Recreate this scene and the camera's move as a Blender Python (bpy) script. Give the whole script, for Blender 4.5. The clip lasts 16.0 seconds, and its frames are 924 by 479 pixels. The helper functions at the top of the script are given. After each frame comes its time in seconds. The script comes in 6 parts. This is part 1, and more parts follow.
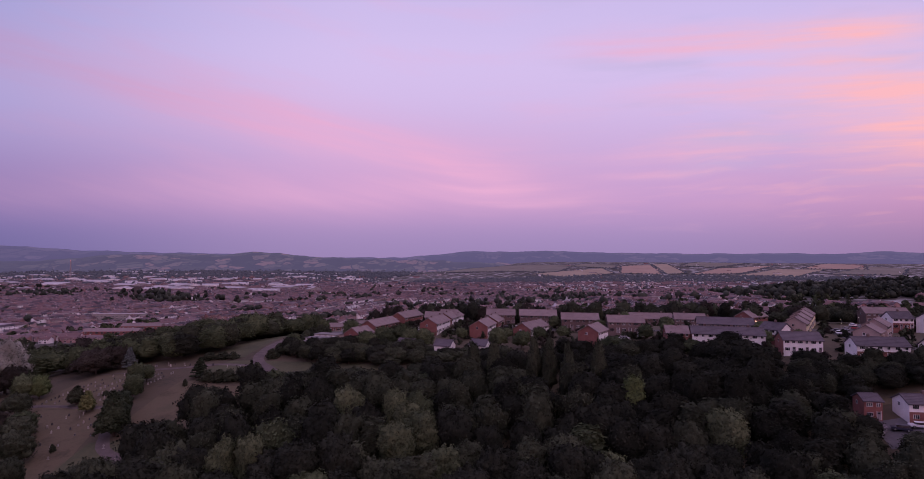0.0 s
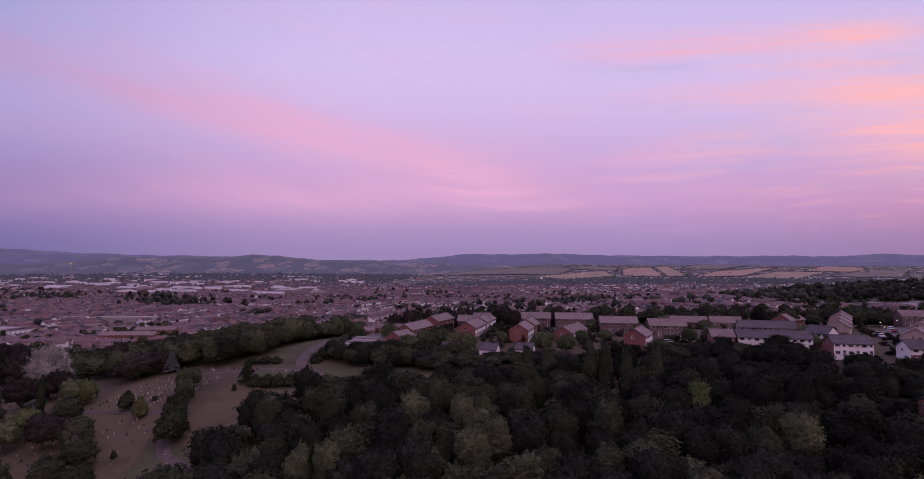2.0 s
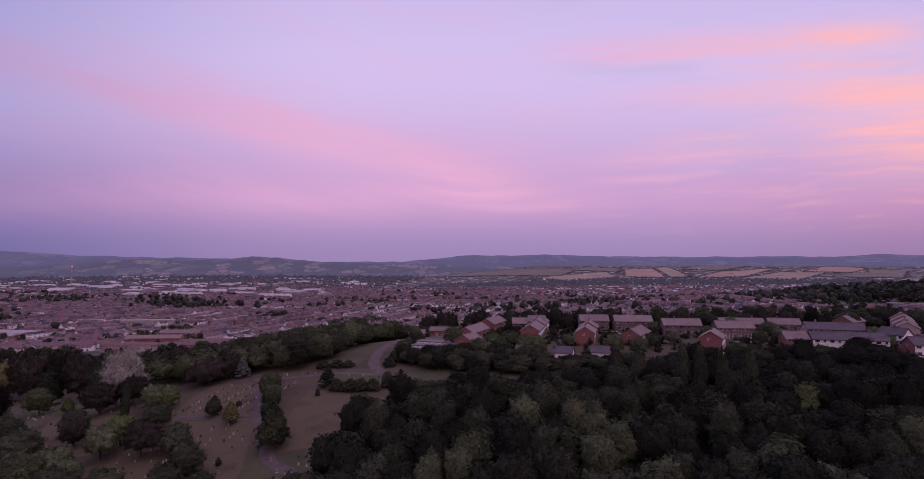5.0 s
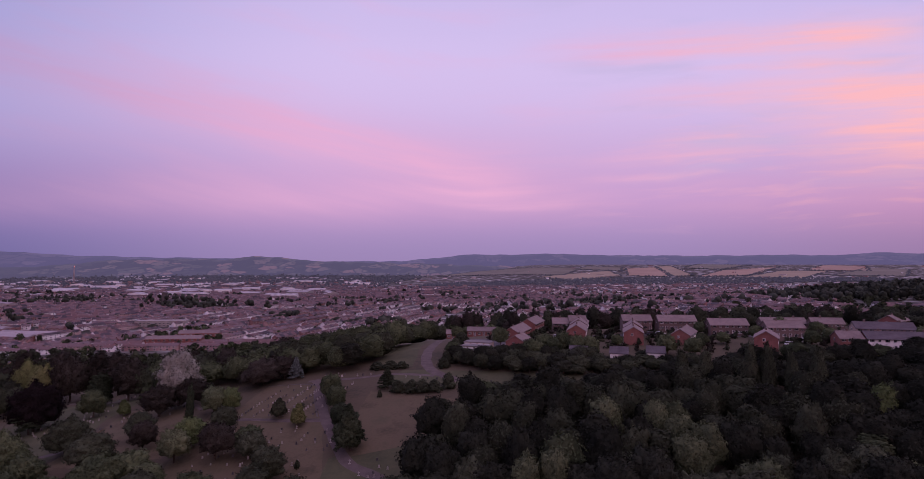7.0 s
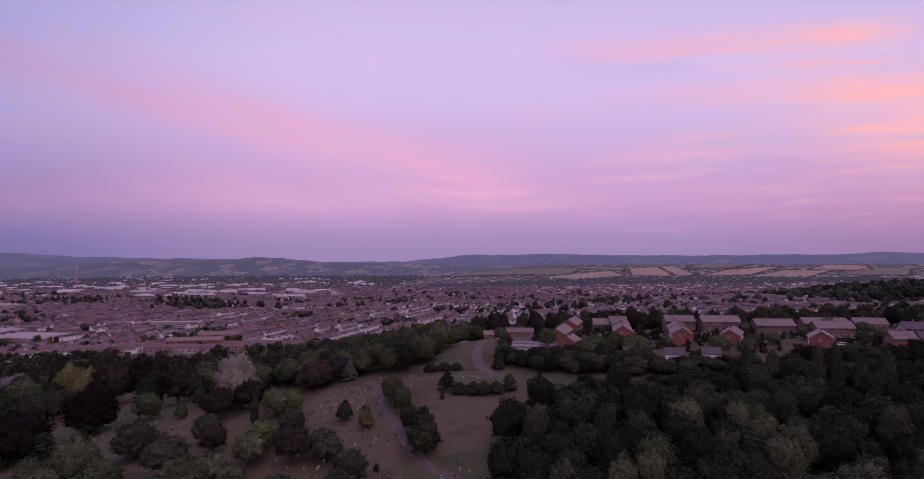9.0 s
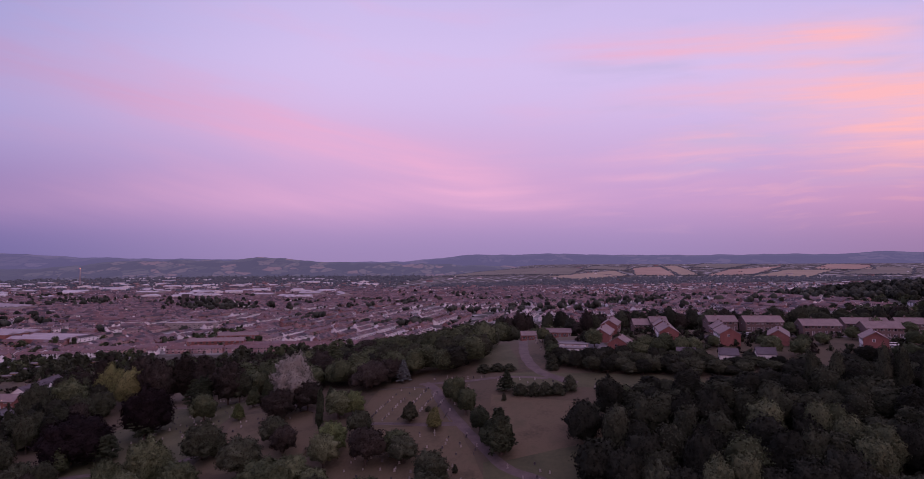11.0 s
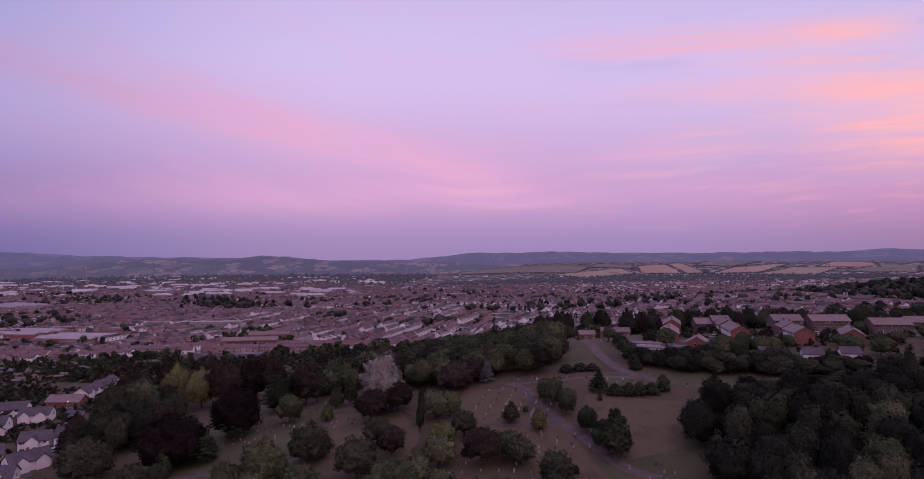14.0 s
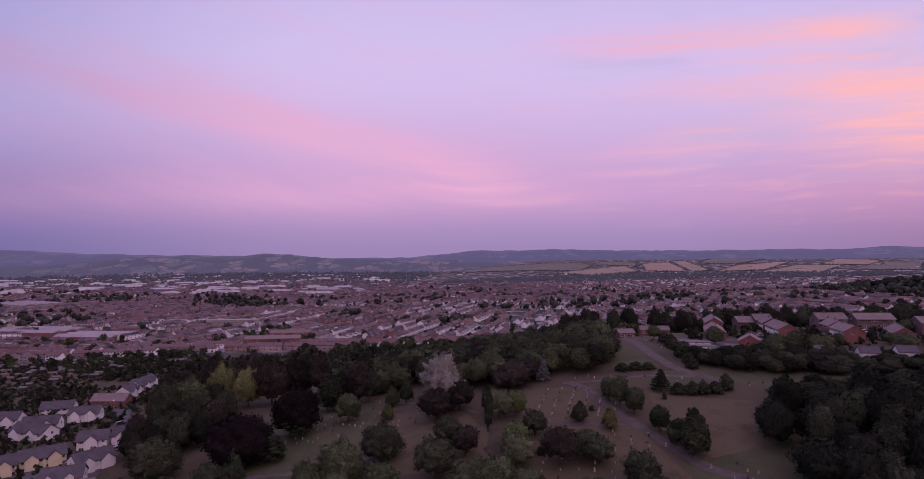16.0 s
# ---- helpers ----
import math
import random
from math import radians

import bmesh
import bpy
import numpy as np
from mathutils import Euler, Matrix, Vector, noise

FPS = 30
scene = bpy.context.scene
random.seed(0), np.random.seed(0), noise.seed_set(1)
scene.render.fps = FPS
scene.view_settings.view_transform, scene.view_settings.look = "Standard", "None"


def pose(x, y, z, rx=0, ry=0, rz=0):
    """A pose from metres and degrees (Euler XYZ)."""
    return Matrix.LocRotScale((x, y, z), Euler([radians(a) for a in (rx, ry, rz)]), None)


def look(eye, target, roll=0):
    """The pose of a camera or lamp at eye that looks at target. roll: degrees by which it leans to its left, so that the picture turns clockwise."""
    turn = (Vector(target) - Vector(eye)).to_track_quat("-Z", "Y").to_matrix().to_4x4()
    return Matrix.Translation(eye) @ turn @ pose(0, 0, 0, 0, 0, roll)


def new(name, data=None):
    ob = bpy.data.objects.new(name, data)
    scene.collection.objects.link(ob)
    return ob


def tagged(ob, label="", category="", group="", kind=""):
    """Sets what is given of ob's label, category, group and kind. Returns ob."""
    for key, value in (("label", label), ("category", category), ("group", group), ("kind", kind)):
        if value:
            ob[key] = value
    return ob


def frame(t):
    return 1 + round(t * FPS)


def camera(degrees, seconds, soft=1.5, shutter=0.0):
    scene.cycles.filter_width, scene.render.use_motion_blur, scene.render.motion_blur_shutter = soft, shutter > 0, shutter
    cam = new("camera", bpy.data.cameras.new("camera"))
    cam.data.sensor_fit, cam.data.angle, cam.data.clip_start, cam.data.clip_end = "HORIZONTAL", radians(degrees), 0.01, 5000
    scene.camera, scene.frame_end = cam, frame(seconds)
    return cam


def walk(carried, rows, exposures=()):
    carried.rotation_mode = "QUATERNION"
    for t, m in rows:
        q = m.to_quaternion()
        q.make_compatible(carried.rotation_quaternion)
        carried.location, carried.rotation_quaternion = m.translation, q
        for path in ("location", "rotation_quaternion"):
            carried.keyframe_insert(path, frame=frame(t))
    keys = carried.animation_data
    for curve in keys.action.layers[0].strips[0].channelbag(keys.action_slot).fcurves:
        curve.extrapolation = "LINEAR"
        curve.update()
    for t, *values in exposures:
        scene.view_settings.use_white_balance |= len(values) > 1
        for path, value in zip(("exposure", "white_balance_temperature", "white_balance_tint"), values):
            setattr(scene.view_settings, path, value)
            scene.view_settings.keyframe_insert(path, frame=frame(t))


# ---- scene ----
cam = camera(78.1, 16.0, soft=0.8)
# seconds, place, yaw, pitch, lean to the left
PATH = [
    (0, 0.00, 0.00, 60.00, 0.014, 2.300, 0.350),
    (0.5, -3.92, 0.25, 60.02, -0.046, 2.370, 0.358),
    (1, -8.32, 0.55, 60.05, -0.115, 2.441, 0.325),
    (1.5, -12.48, 0.78, 60.09, -0.165, 2.491, 0.313),
    (2, -17.11, 1.06, 60.19, -0.225, 2.561, 0.311),
    (2.5, -21.07, 1.24, 60.22, -0.284, 2.642, 0.298),
    (3, -25.90, 1.46, 60.24, -0.324, 2.692, 0.277),
    (3.5, -30.44, 1.70, 60.32, -0.395, 2.692, 0.254),
    (4, -35.45, 1.98, 60.39, -0.485, 2.723, 0.220),
    (6.5, -60.02, 3.14, 61.00, -0.776, 2.625, 0.059),
    (7, -65.26, 3.42, 61.07, -0.806, 2.615, 0.017),
    (7.5, -70.07, 3.66, 61.16, -0.857, 2.605, -0.025),
    (8, -75.31, 3.93, 61.25, -0.877, 2.595, -0.046),
    (8.5, -80.01, 4.15, 61.34, -0.907, 2.625, -0.087),
    (9, -85.17, 4.34, 61.42, -0.947, 2.636, -0.108),
    (11.5, -109.75, 5.04, 61.95, -1.068, 2.616, -0.233),
    (12, -115.02, 5.27, 62.08, -1.098, 2.566, -0.254),
    (12.5, -119.82, 5.45, 62.19, -1.098, 2.506, -0.274),
    (13, -124.62, 5.65, 62.30, -1.108, 2.466, -0.285),
    (13.5, -129.41, 5.77, 62.42, -1.118, 2.466, -0.305),
    (14, -134.64, 5.91, 62.55, -1.137, 2.427, -0.296),
    (14.5, -139.44, 6.05, 62.65, -1.147, 2.377, -0.306),
    (15, -144.70, 6.15, 62.81, -1.157, 2.327, -0.307),
    (15.5, -149.53, 6.28, 62.95, -1.147, 2.267, -0.316),
    (16, -154.82, 6.45, 63.10, -1.176, 2.197, -0.328),
]
walk(cam, [(t, pose(x, y, z, 90 + pitch, -lean, yaw)) for t, x, y, z, yaw, pitch, lean in PATH])

# ---- light ----
world = bpy.data.worlds.new("dusk_sky")
scene.world = world
world.use_nodes = True
wt = world.node_tree
wt.nodes.clear()


def srgb(r, g, b):
    return tuple(((c / 255 + 0.055) / 1.055) ** 2.4 if c > 10 else c / 255 / 12.92 for c in (r, g, b))


def wmath(op, a, b=None, c=None):
    n = wt.nodes.new("ShaderNodeMath")
    n.operation = op
    for i, v in enumerate((a, b, c)):
        if v is None:
            continue
        if isinstance(v, (int, float)):
            n.inputs[i].default_value = v
        else:
            wt.links.new(v, n.inputs[i])
    return n.outputs[0]


def wstep(value, lo, hi):
    n = wt.nodes.new("ShaderNodeMapRange")
    n.interpolation_type = "SMOOTHSTEP"
    n.inputs["From Min"].default_value, n.inputs["From Max"].default_value = lo, hi
    wt.links.new(value, n.inputs["Value"])
    return n.outputs["Result"]


def wmix(fac, a, b, blend="MIX"):
    n = wt.nodes.new("ShaderNodeMix")
    n.data_type, n.blend_type = "RGBA", blend
    for socket, v in ((n.inputs[0], fac), (n.inputs[6], a), (n.inputs[7], b)):
        if isinstance(v, tuple):
            socket.default_value = (*v, 1)
        elif isinstance(v, (int, float)):
            socket.default_value = v
        else:
            wt.links.new(v, socket)
    return n.outputs[2]


coord = wt.nodes.new("ShaderNodeTexCoord")
sep = wt.nodes.new("ShaderNodeSeparateXYZ")
wt.links.new(coord.outputs["Generated"], sep.inputs[0])
ahead = wmath("MAXIMUM", wmath("ABSOLUTE", sep.outputs[1]), 0.3)
su = wmath("DIVIDE", sep.outputs[0], ahead)
sv = wmath("DIVIDE", sep.outputs[2], ahead)

# the evening gradient, from the blue band on the horizon to the lavender above
ramp = wt.nodes.new("ShaderNodeValToRGB")
ramp.color_ramp.interpolation = "B_SPLINE"
stops = [(0.0, (152, 133, 182)), (0.05, (158, 138, 189)), (0.10, (174, 147, 198)), (0.17, (202, 160, 210)),
         (0.28, (201, 171, 220)), (0.42, (210, 191, 239)), (0.60, (211, 196, 244)), (1.0, (176, 170, 226))]
while len(ramp.color_ramp.elements) < len(stops):
    ramp.color_ramp.elements.new(0.5)
for e, (p, c) in zip(ramp.color_ramp.elements, stops):
    e.position, e.color = p, (*srgb(*c), 1)
wt.links.new(wmath("MULTIPLY", sv, 1.45), ramp.inputs[0])

# slow and fine unevenness along the streaks
bend = wmath("ADD", wmath("MULTIPLY", su, -0.09),
             wmath("MULTIPLY", wmath("SQRT", wmath("ADD", wmath("MULTIPLY", su, su), 0.008)), 0.16))
sq = wmath("SUBTRACT", sv, bend)


def wnoise(x, y, scale, detail=4.0):
    c = wt.nodes.new("ShaderNodeCombineXYZ")
    wt.links.new(x, c.inputs[0])
    wt.links.new(y, c.inputs[1])
    n = wt.nodes.new("ShaderNodeTexNoise")
    n.inputs["Scale"].default_value, n.inputs["Detail"].default_value = scale, detail
    wt.links.new(c.outputs[0], n.inputs["Vector"])
    return n.outputs[0]


wide = wnoise(wmath("MULTIPLY", su, 1.0), wmath("MULTIPLY", sq, 5.0), 2.2)
fine = wnoise(wmath("MULTIPLY", su, 1.8), wmath("MULTIPLY", sq, 26.0), 2.6, 7.0)
waver = wmath("MULTIPLY", wmath("SUBTRACT", wnoise(su, wmath("MULTIPLY", sq, 2.0), 3.0), 0.5), 0.055)
sq2 = wmath("ADD", sq, waver)

total = None
for centre, width, u0, u1, amount in [
        (0.166, 0.050, -1.6, 0.25, 0.52), (0.152, 0.020, -0.80, 0.22, 0.30), (0.185, 0.016, -0.62, 0.10, 0.28), (0.113, 0.010, -0.15, 0.22, 0.60), (0.090, 0.008, -0.1, 0.35, 0.40),
        (0.364, 0.024, 0.06, 0.95, 0.72), (0.318, 0.007, 0.35, 0.90, 0.60), (0.266, 0.022, 0.16, 1.60, 0.42), (0.240, 0.080, 0.48, 1.60, 0.30),
        (0.135, 0.008, 0.16, 0.52, 0.80), (0.108, 0.007, 0.30, 0.58, 0.50), (0.165, 0.012, 0.12, 0.70, 0.45), (0.190, 0.011, 0.25, 0.65, 0.60),
        (0.190, 0.080, 0.55, 1.60, 0.60)]:
    off = wmath("DIVIDE", wmath("SUBTRACT", sq2, centre), width)
    bell = wmath("POWER", 2.718, wmath("MULTIPLY", wmath("MULTIPLY", off, off), -1.0))
    span = wmath("MULTIPLY", wstep(su, u0, u0 + 0.3), wmath("SUBTRACT", 1.0, wstep(su, u1 - 0.3, u1)))
    part_ = wmath("MULTIPLY", wmath("MULTIPLY", bell, span), amount)
    total = part_ if total is None else wmath("ADD", total, part_)
off = wmath("DIVIDE", wmath("SUBTRACT", wmath("ADD", sv, waver), 0.120), 0.034)
bell = wmath("POWER", 2.718, wmath("MULTIPLY", wmath("MULTIPLY", off, off), -1.0))
total = wmath("ADD", total, wmath("MULTIPLY", wmath("MULTIPLY", bell, wmath("SUBTRACT", 1.0, wstep(su, 0.0, 0.35))), 0.42))
amount = wmath("ADD", 0.55, wmath("MULTIPLY", wstep(su, -0.1, 0.35), 0.75))
grainy = wmath("ADD", wmath("SUBTRACT", 0.92, wmath("MULTIPLY", amount, 0.45)), wmath("MULTIPLY", wstep(fine, 0.15, 0.85), amount))
cloud = wmath("MULTIPLY", total, grainy)
cloud = wmath("ADD", cloud, wmath("MULTIPLY", wmath("MULTIPLY", wstep(wide, 0.48, 0.75), 0.32), wstep(sv, 0.06, 0.16)))
ripple = wnoise(wmath("MULTIPLY", su, 2.6), wmath("MULTIPLY", sq2, 22.0), 2.2, 5.0)
ripple = wmath("MULTIPLY", wstep(ripple, 0.50, 0.72), wmath("MULTIPLY", wstep(su, 0.0, 0.5), wmath("MULTIPLY", wstep(sv, 0.04, 0.10), wmath("SUBTRACT", 1.0, wstep(sv, 0.20, 0.36)))))
cloud = wmath("ADD", cloud, wmath("MULTIPLY", ripple, 0.28))
cloud = wmath("MINIMUM", cloud, 1.0)
warm = wmix(wstep(su, 0.0, 0.9), srgb(229, 176, 216), srgb(250, 188, 197))
# clear blue gaps between the streaks on the sunset side
gaps = wnoise(wmath("MULTIPLY", su, 1.5), wmath("MULTIPLY", sq2, 9.0), 1.9, 5.0)
gaps = wmath("MULTIPLY", wstep(gaps, 0.48, 0.70), wmath("MULTIPLY", wstep(su, 0.05, 0.35), wstep(sv, 0.12, 0.20)))
clear = wmix(wmath("MULTIPLY", gaps, 0.55), ramp.outputs[0], srgb(190, 182, 226))
sky = wmix(cloud, clear, warm)
sky = wmix(wstep(su, -0.15, -1.0), sky, wmix(1.0, sky, (0.62, 0.70, 0.80), "MULTIPLY"))
sky = wmix(wmath("MULTIPLY", wstep(su, 0.25, 1.0), wmath("SUBTRACT", 1.0, wstep(sv, 0.05, 0.30))), sky,
           wmix(1.0, sky, (0.96, 0.82, 0.80), "MULTIPLY"))
sky = wmix(wmath("MULTIPLY", wstep(su, -0.25, -0.9), wmath("SUBTRACT", 1.0, wstep(sv, 0.10, 0.26))), sky, wmix(1.0, sky, (0.80, 0.84, 0.90), "MULTIPLY"))
# the sunset side, behind the view, is warmer and brighter
low = wmath("SUBTRACT", 1.0, wstep(sep.outputs[2], 0.15, 0.85))
sky = wmix(wmath("MULTIPLY", wstep(sep.outputs[1], 0.1, -0.7), low), sky, wmix(1.0, sky, (1.5, 1.2, 1.05), "MULTIPLY"))
sky = wmix(wstep(sep.outputs[2], 0.5, 0.95), sky, wmix(1.0, sky, (1.62, 1.31, 1.26), "MULTIPLY"))
sky = wmix(1.0, sky, (1.035, 0.995, 0.97), "MULTIPLY")
bg = wt.nodes.new("ShaderNodeBackground")
bg.inputs["Strength"].default_value = 1.0
wt.links.new(sky, bg.inputs["Color"])
wout = wt.nodes.new("ShaderNodeOutputWorld")
wt.links.new(bg.outputs[0], wout.inputs["Surface"])

sun = new("afterglow", bpy.data.lights.new("afterglow", "SUN"))
sun.data.energy, sun.data.angle, sun.data.color = 0.25, radians(40), (1.0, 0.72, 0.68)
sun.matrix_world = look((0, 0, 300), (-90, 110, 140))


# ---- materials ----
def material(name, colours, scale=1.0, rough=0.9, bump=0.0, metal=0.0, per="none", spread=0.0, fine=8.0, coat=0.0, grain=0.0, gloss=0.25):
    """A surface whose colour runs between the given ones in patches of about 1 / scale metres, with a finer grain."""
    m = bpy.data.materials.new(name)
    m.use_nodes = True
    nt = m.node_tree
    p = nt.nodes["Principled BSDF"]
    p.inputs["Roughness"].default_value, p.inputs["Metallic"].default_value = rough, metal
    p.inputs["Specular IOR Level"].default_value = gloss
    p.inputs["Coat Weight"].default_value = coat
    geo = nt.nodes.new("ShaderNodeNewGeometry")
    info = nt.nodes.new("ShaderNodeObjectInfo")
    big, small = nt.nodes.new("ShaderNodeTexNoise"), nt.nodes.new("ShaderNodeTexNoise")
    for n, s in ((big, scale), (small, scale * fine)):
        n.inputs["Scale"].default_value, n.inputs["Detail"].default_value = s, 5.0
        nt.links.new(geo.outputs["Position"], n.inputs["Vector"])
    add = nt.nodes.new("ShaderNodeMath")
    add.operation = "MULTIPLY_ADD"
    nt.links.new(small.outputs[0], add.inputs[0])
    add.inputs[1].default_value = 0.45
    nt.links.new(big.outputs[0], add.inputs[2])
    fac = add.outputs[0]
    if per != "none":
        more = nt.nodes.new("ShaderNodeMath")
        more.operation = "MULTIPLY_ADD"
        nt.links.new(info.outputs["Random"] if per == "object" else geo.outputs["Random Per Island"], more.inputs[0])
        more.inputs[1].default_value = spread
        nt.links.new(fac, more.inputs[2])
        fac = more.outputs[0]
    rp = nt.nodes.new("ShaderNodeValToRGB")
    lo, hi = 0.5, 0.95 + (spread if per != "none" else 0)
    while len(rp.color_ramp.elements) < len(colours):
        rp.color_ramp.elements.new(0.5)
    for i, (e, c) in enumerate(zip(rp.color_ramp.elements, colours)):
        e.position, e.color = (lo + (hi - lo) * i / max(1, len(colours) - 1)) / 1.6, (*c, 1)
    half = nt.nodes.new("ShaderNodeMath")
    half.operation = "DIVIDE"
    nt.links.new(fac, half.inputs[0])
    half.inputs[1].default_value = 1.6
    nt.links.new(half.outputs[0], rp.inputs[0])
    colour = rp.outputs[0]
    if grain:
        vary = nt.nodes.new("ShaderNodeMapRange")
        vary.inputs["To Min"].default_value, vary.inputs["To Max"].default_value = 1 - grain, 1 + grain
        nt.links.new(geo.outputs["Random Per Island"], vary.inputs["Value"])
        mul = nt.nodes.new("ShaderNodeMix")
        mul.data_type, mul.blend_type = "RGBA", "MULTIPLY"
        mul.inputs[0].default_value = 1.0
        nt.links.new(colour, mul.inputs[6])
        nt.links.new(vary.outputs[0], mul.inputs[7])
        colour = mul.outputs[2]
    nt.links.new(colour, p.inputs["Base Color"])
    if bump:
        b = nt.nodes.new("ShaderNodeBump")
        b.inputs["Strength"].default_value, b.inputs["Distance"].default_value = bump, 0.05
        nt.links.new(small.outputs[0], b.inputs["Height"])
        nt.links.new(b.outputs[0], p.inputs["Normal"])
    return m


def leafy(name, dark, light, per="object"):
    return material(name, [dark, tuple((a + b) / 2 for a, b in zip(dark, light)), light], 0.13, 0.85, 0, per=per, spread=0.35, fine=9, grain=0.45, gloss=0.04)


LEAF = {
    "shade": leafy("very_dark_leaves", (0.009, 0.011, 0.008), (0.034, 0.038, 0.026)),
    "dark": leafy("dark_leaves", (0.019, 0.024, 0.015), (0.064, 0.072, 0.044)),
    "green": leafy("green_leaves", (0.024, 0.034, 0.018), (0.098, 0.116, 0.060)),
    "lime": leafy("fresh_leaves", (0.045, 0.064, 0.025), (0.105, 0.130, 0.054)),
    "pale": leafy("pale_green_leaves", (0.036, 0.046, 0.025), (0.112, 0.128, 0.068)),
    "yellow": leafy("yellow_green_leaves", (0.068, 0.080, 0.030), (0.165, 0.170, 0.072)),
    "copper": leafy("copper_leaves", (0.016, 0.015, 0.012), (0.046, 0.040, 0.032)),
    "purple": leafy("purple_leaves", (0.008, 0.0065, 0.0065), (0.017, 0.012, 0.012)),
    "silver": leafy("silver_leaves", (0.100, 0.098, 0.080), (0.280, 0.270, 0.228)),
    "blue": leafy("blue_green_needles", (0.070, 0.085, 0.080), (0.150, 0.170, 0.160)),
    "conifer": leafy("conifer_needles", (0.018, 0.026, 0.016), (0.052, 0.064, 0.036)),
}
FAR_LEAF = leafy("far_leaves", (0.022, 0.027, 0.022), (0.062, 0.068, 0.052), per="island")
HILL_LEAF = leafy("hill_wood_leaves", (0.011, 0.014, 0.011), (0.040, 0.045, 0.033), per="island")
BARK = material("bark", [(0.05, 0.04, 0.03), (0.12, 0.09, 0.07)], 2.0, 0.95, 0.6)
SLATE = material("grey_slate_roof", [(0.060, 0.052, 0.062), (0.12, 0.104, 0.116)], 0.5, 0.75, 0.4, per="object", spread=0.3, fine=9)
TILE = material("brown_tile_roof", [(0.155, 0.120, 0.118), (0.25, 0.198, 0.190)], 0.5, 0.85, 0.4, per="object", spread=0.3, fine=9)
REDTILE = material("red_tile_roof", [(0.24, 0.10, 0.07), (0.34, 0.16, 0.12)], 0.5, 0.85, 0.4, per="object", spread=0.3, fine=9)
BRICK = material("red_brick", [(0.19, 0.078, 0.068), (0.27, 0.122, 0.104)], 0.6, 0.9, 0.3, per="object", spread=0.2, fine=14)
BUFF = material("buff_brick", [(0.34, 0.255, 0.225), (0.46, 0.355, 0.315)], 0.6, 0.9, 0.3, per="object", spread=0.2, fine=14)
WHITE = material("white_render", [(0.70, 0.66, 0.64), (0.85, 0.82, 0.80)], 0.35, 0.85, 0.1, fine=10)
CREAM = material("cream_render", [(0.60, 0.52, 0.34), (0.74, 0.65, 0.45)], 0.35, 0.85, 0.1, fine=10)
GLASS = material("window_glass", [(0.015, 0.016, 0.02), (0.03, 0.03, 0.035)], 0.5, 0.12)
FRAME = material("white_frame", [(0.66, 0.64, 0.62), (0.80, 0.78, 0.76)], 1.0, 0.5)
DOOR = material("painted_door", [(0.10, 0.05, 0.05), (0.30, 0.28, 0.30)], 0.3, 0.5, per="object", spread=0.6)
ASPHALT = material("asphalt", [(0.075, 0.070, 0.075), (0.13, 0.12, 0.125)], 0.25, 0.9, 0.2, fine=12)
GRAVEL = material("worn_path", [(0.078, 0.062, 0.058), (0.13, 0.103, 0.095)], 0.4, 0.95, 0.3, fine=10)
LAWN = material("dry_lawn", [(0.064, 0.052, 0.031), (0.106, 0.084, 0.051), (0.082, 0.072, 0.041)], 0.12, 0.95, 0.4, fine=10)
MOWN = material("mown_grass", [(0.052, 0.055, 0.029), (0.090, 0.089, 0.047)], 0.10, 0.95, 0.4, fine=10)
STONE = material("pale_stone", [(0.18, 0.162, 0.150), (0.46, 0.42, 0.38)], 1.0, 0.9, 0.3, per="object", spread=0.6)
GRANITE = material("dark_granite", [(0.03, 0.03, 0.032), (0.12, 0.11, 0.11)], 1.0, 0.4, 0.1, per="object", spread=0.6)
STEEL = material("galvanised_steel", [(0.30, 0.30, 0.31), (0.42, 0.42, 0.43)], 1.0, 0.5, metal=0.7)
SHEDROOF = material("pale_metal_roof", [(0.20, 0.175, 0.185), (0.38, 0.34, 0.35)], 0.06, 0.7, per="object", spread=0.4)
OLDSTONE = material("old_dark_stone", [(0.06, 0.052, 0.05), (0.12, 0.105, 0.10)], 0.3, 0.95, 0.3)
MASTPAINT = material("white_and_red_paint", [(0.30, 0.24, 0.25), (0.42, 0.36, 0.37)], 0.05, 0.6)
BRIGHTROOF = material("white_metal_roof", [(0.24, 0.22, 0.23), (0.52, 0.49, 0.50)], 0.008, 0.7, per="island", spread=0.8)
CONCRETE = material("concrete", [(0.26, 0.23, 0.22), (0.38, 0.35, 0.33)], 0.4, 0.9, 0.2)
TIMBER = material("fence_timber", [(0.20, 0.13, 0.08), (0.33, 0.22, 0.14)], 0.8, 0.9, 0.3)
RUBBER = material("tyre_rubber", [(0.02, 0.02, 0.02), (0.04, 0.04, 0.04)], 3.0, 0.8)
TOWN_ROOF = material("town_roofs", [(0.022, 0.019, 0.023), (0.070, 0.056, 0.066), (0.150, 0.086, 0.083), (0.165, 0.126, 0.134), (0.042, 0.034, 0.041)], 0.02, 0.85, per="island", spread=0.9, fine=20)
TOWN_BRICK = material("town_brick", [(0.22, 0.115, 0.110), (0.31, 0.175, 0.166), (0.50, 0.39, 0.375)], 0.02, 0.9, per="island", spread=0.9, fine=20)
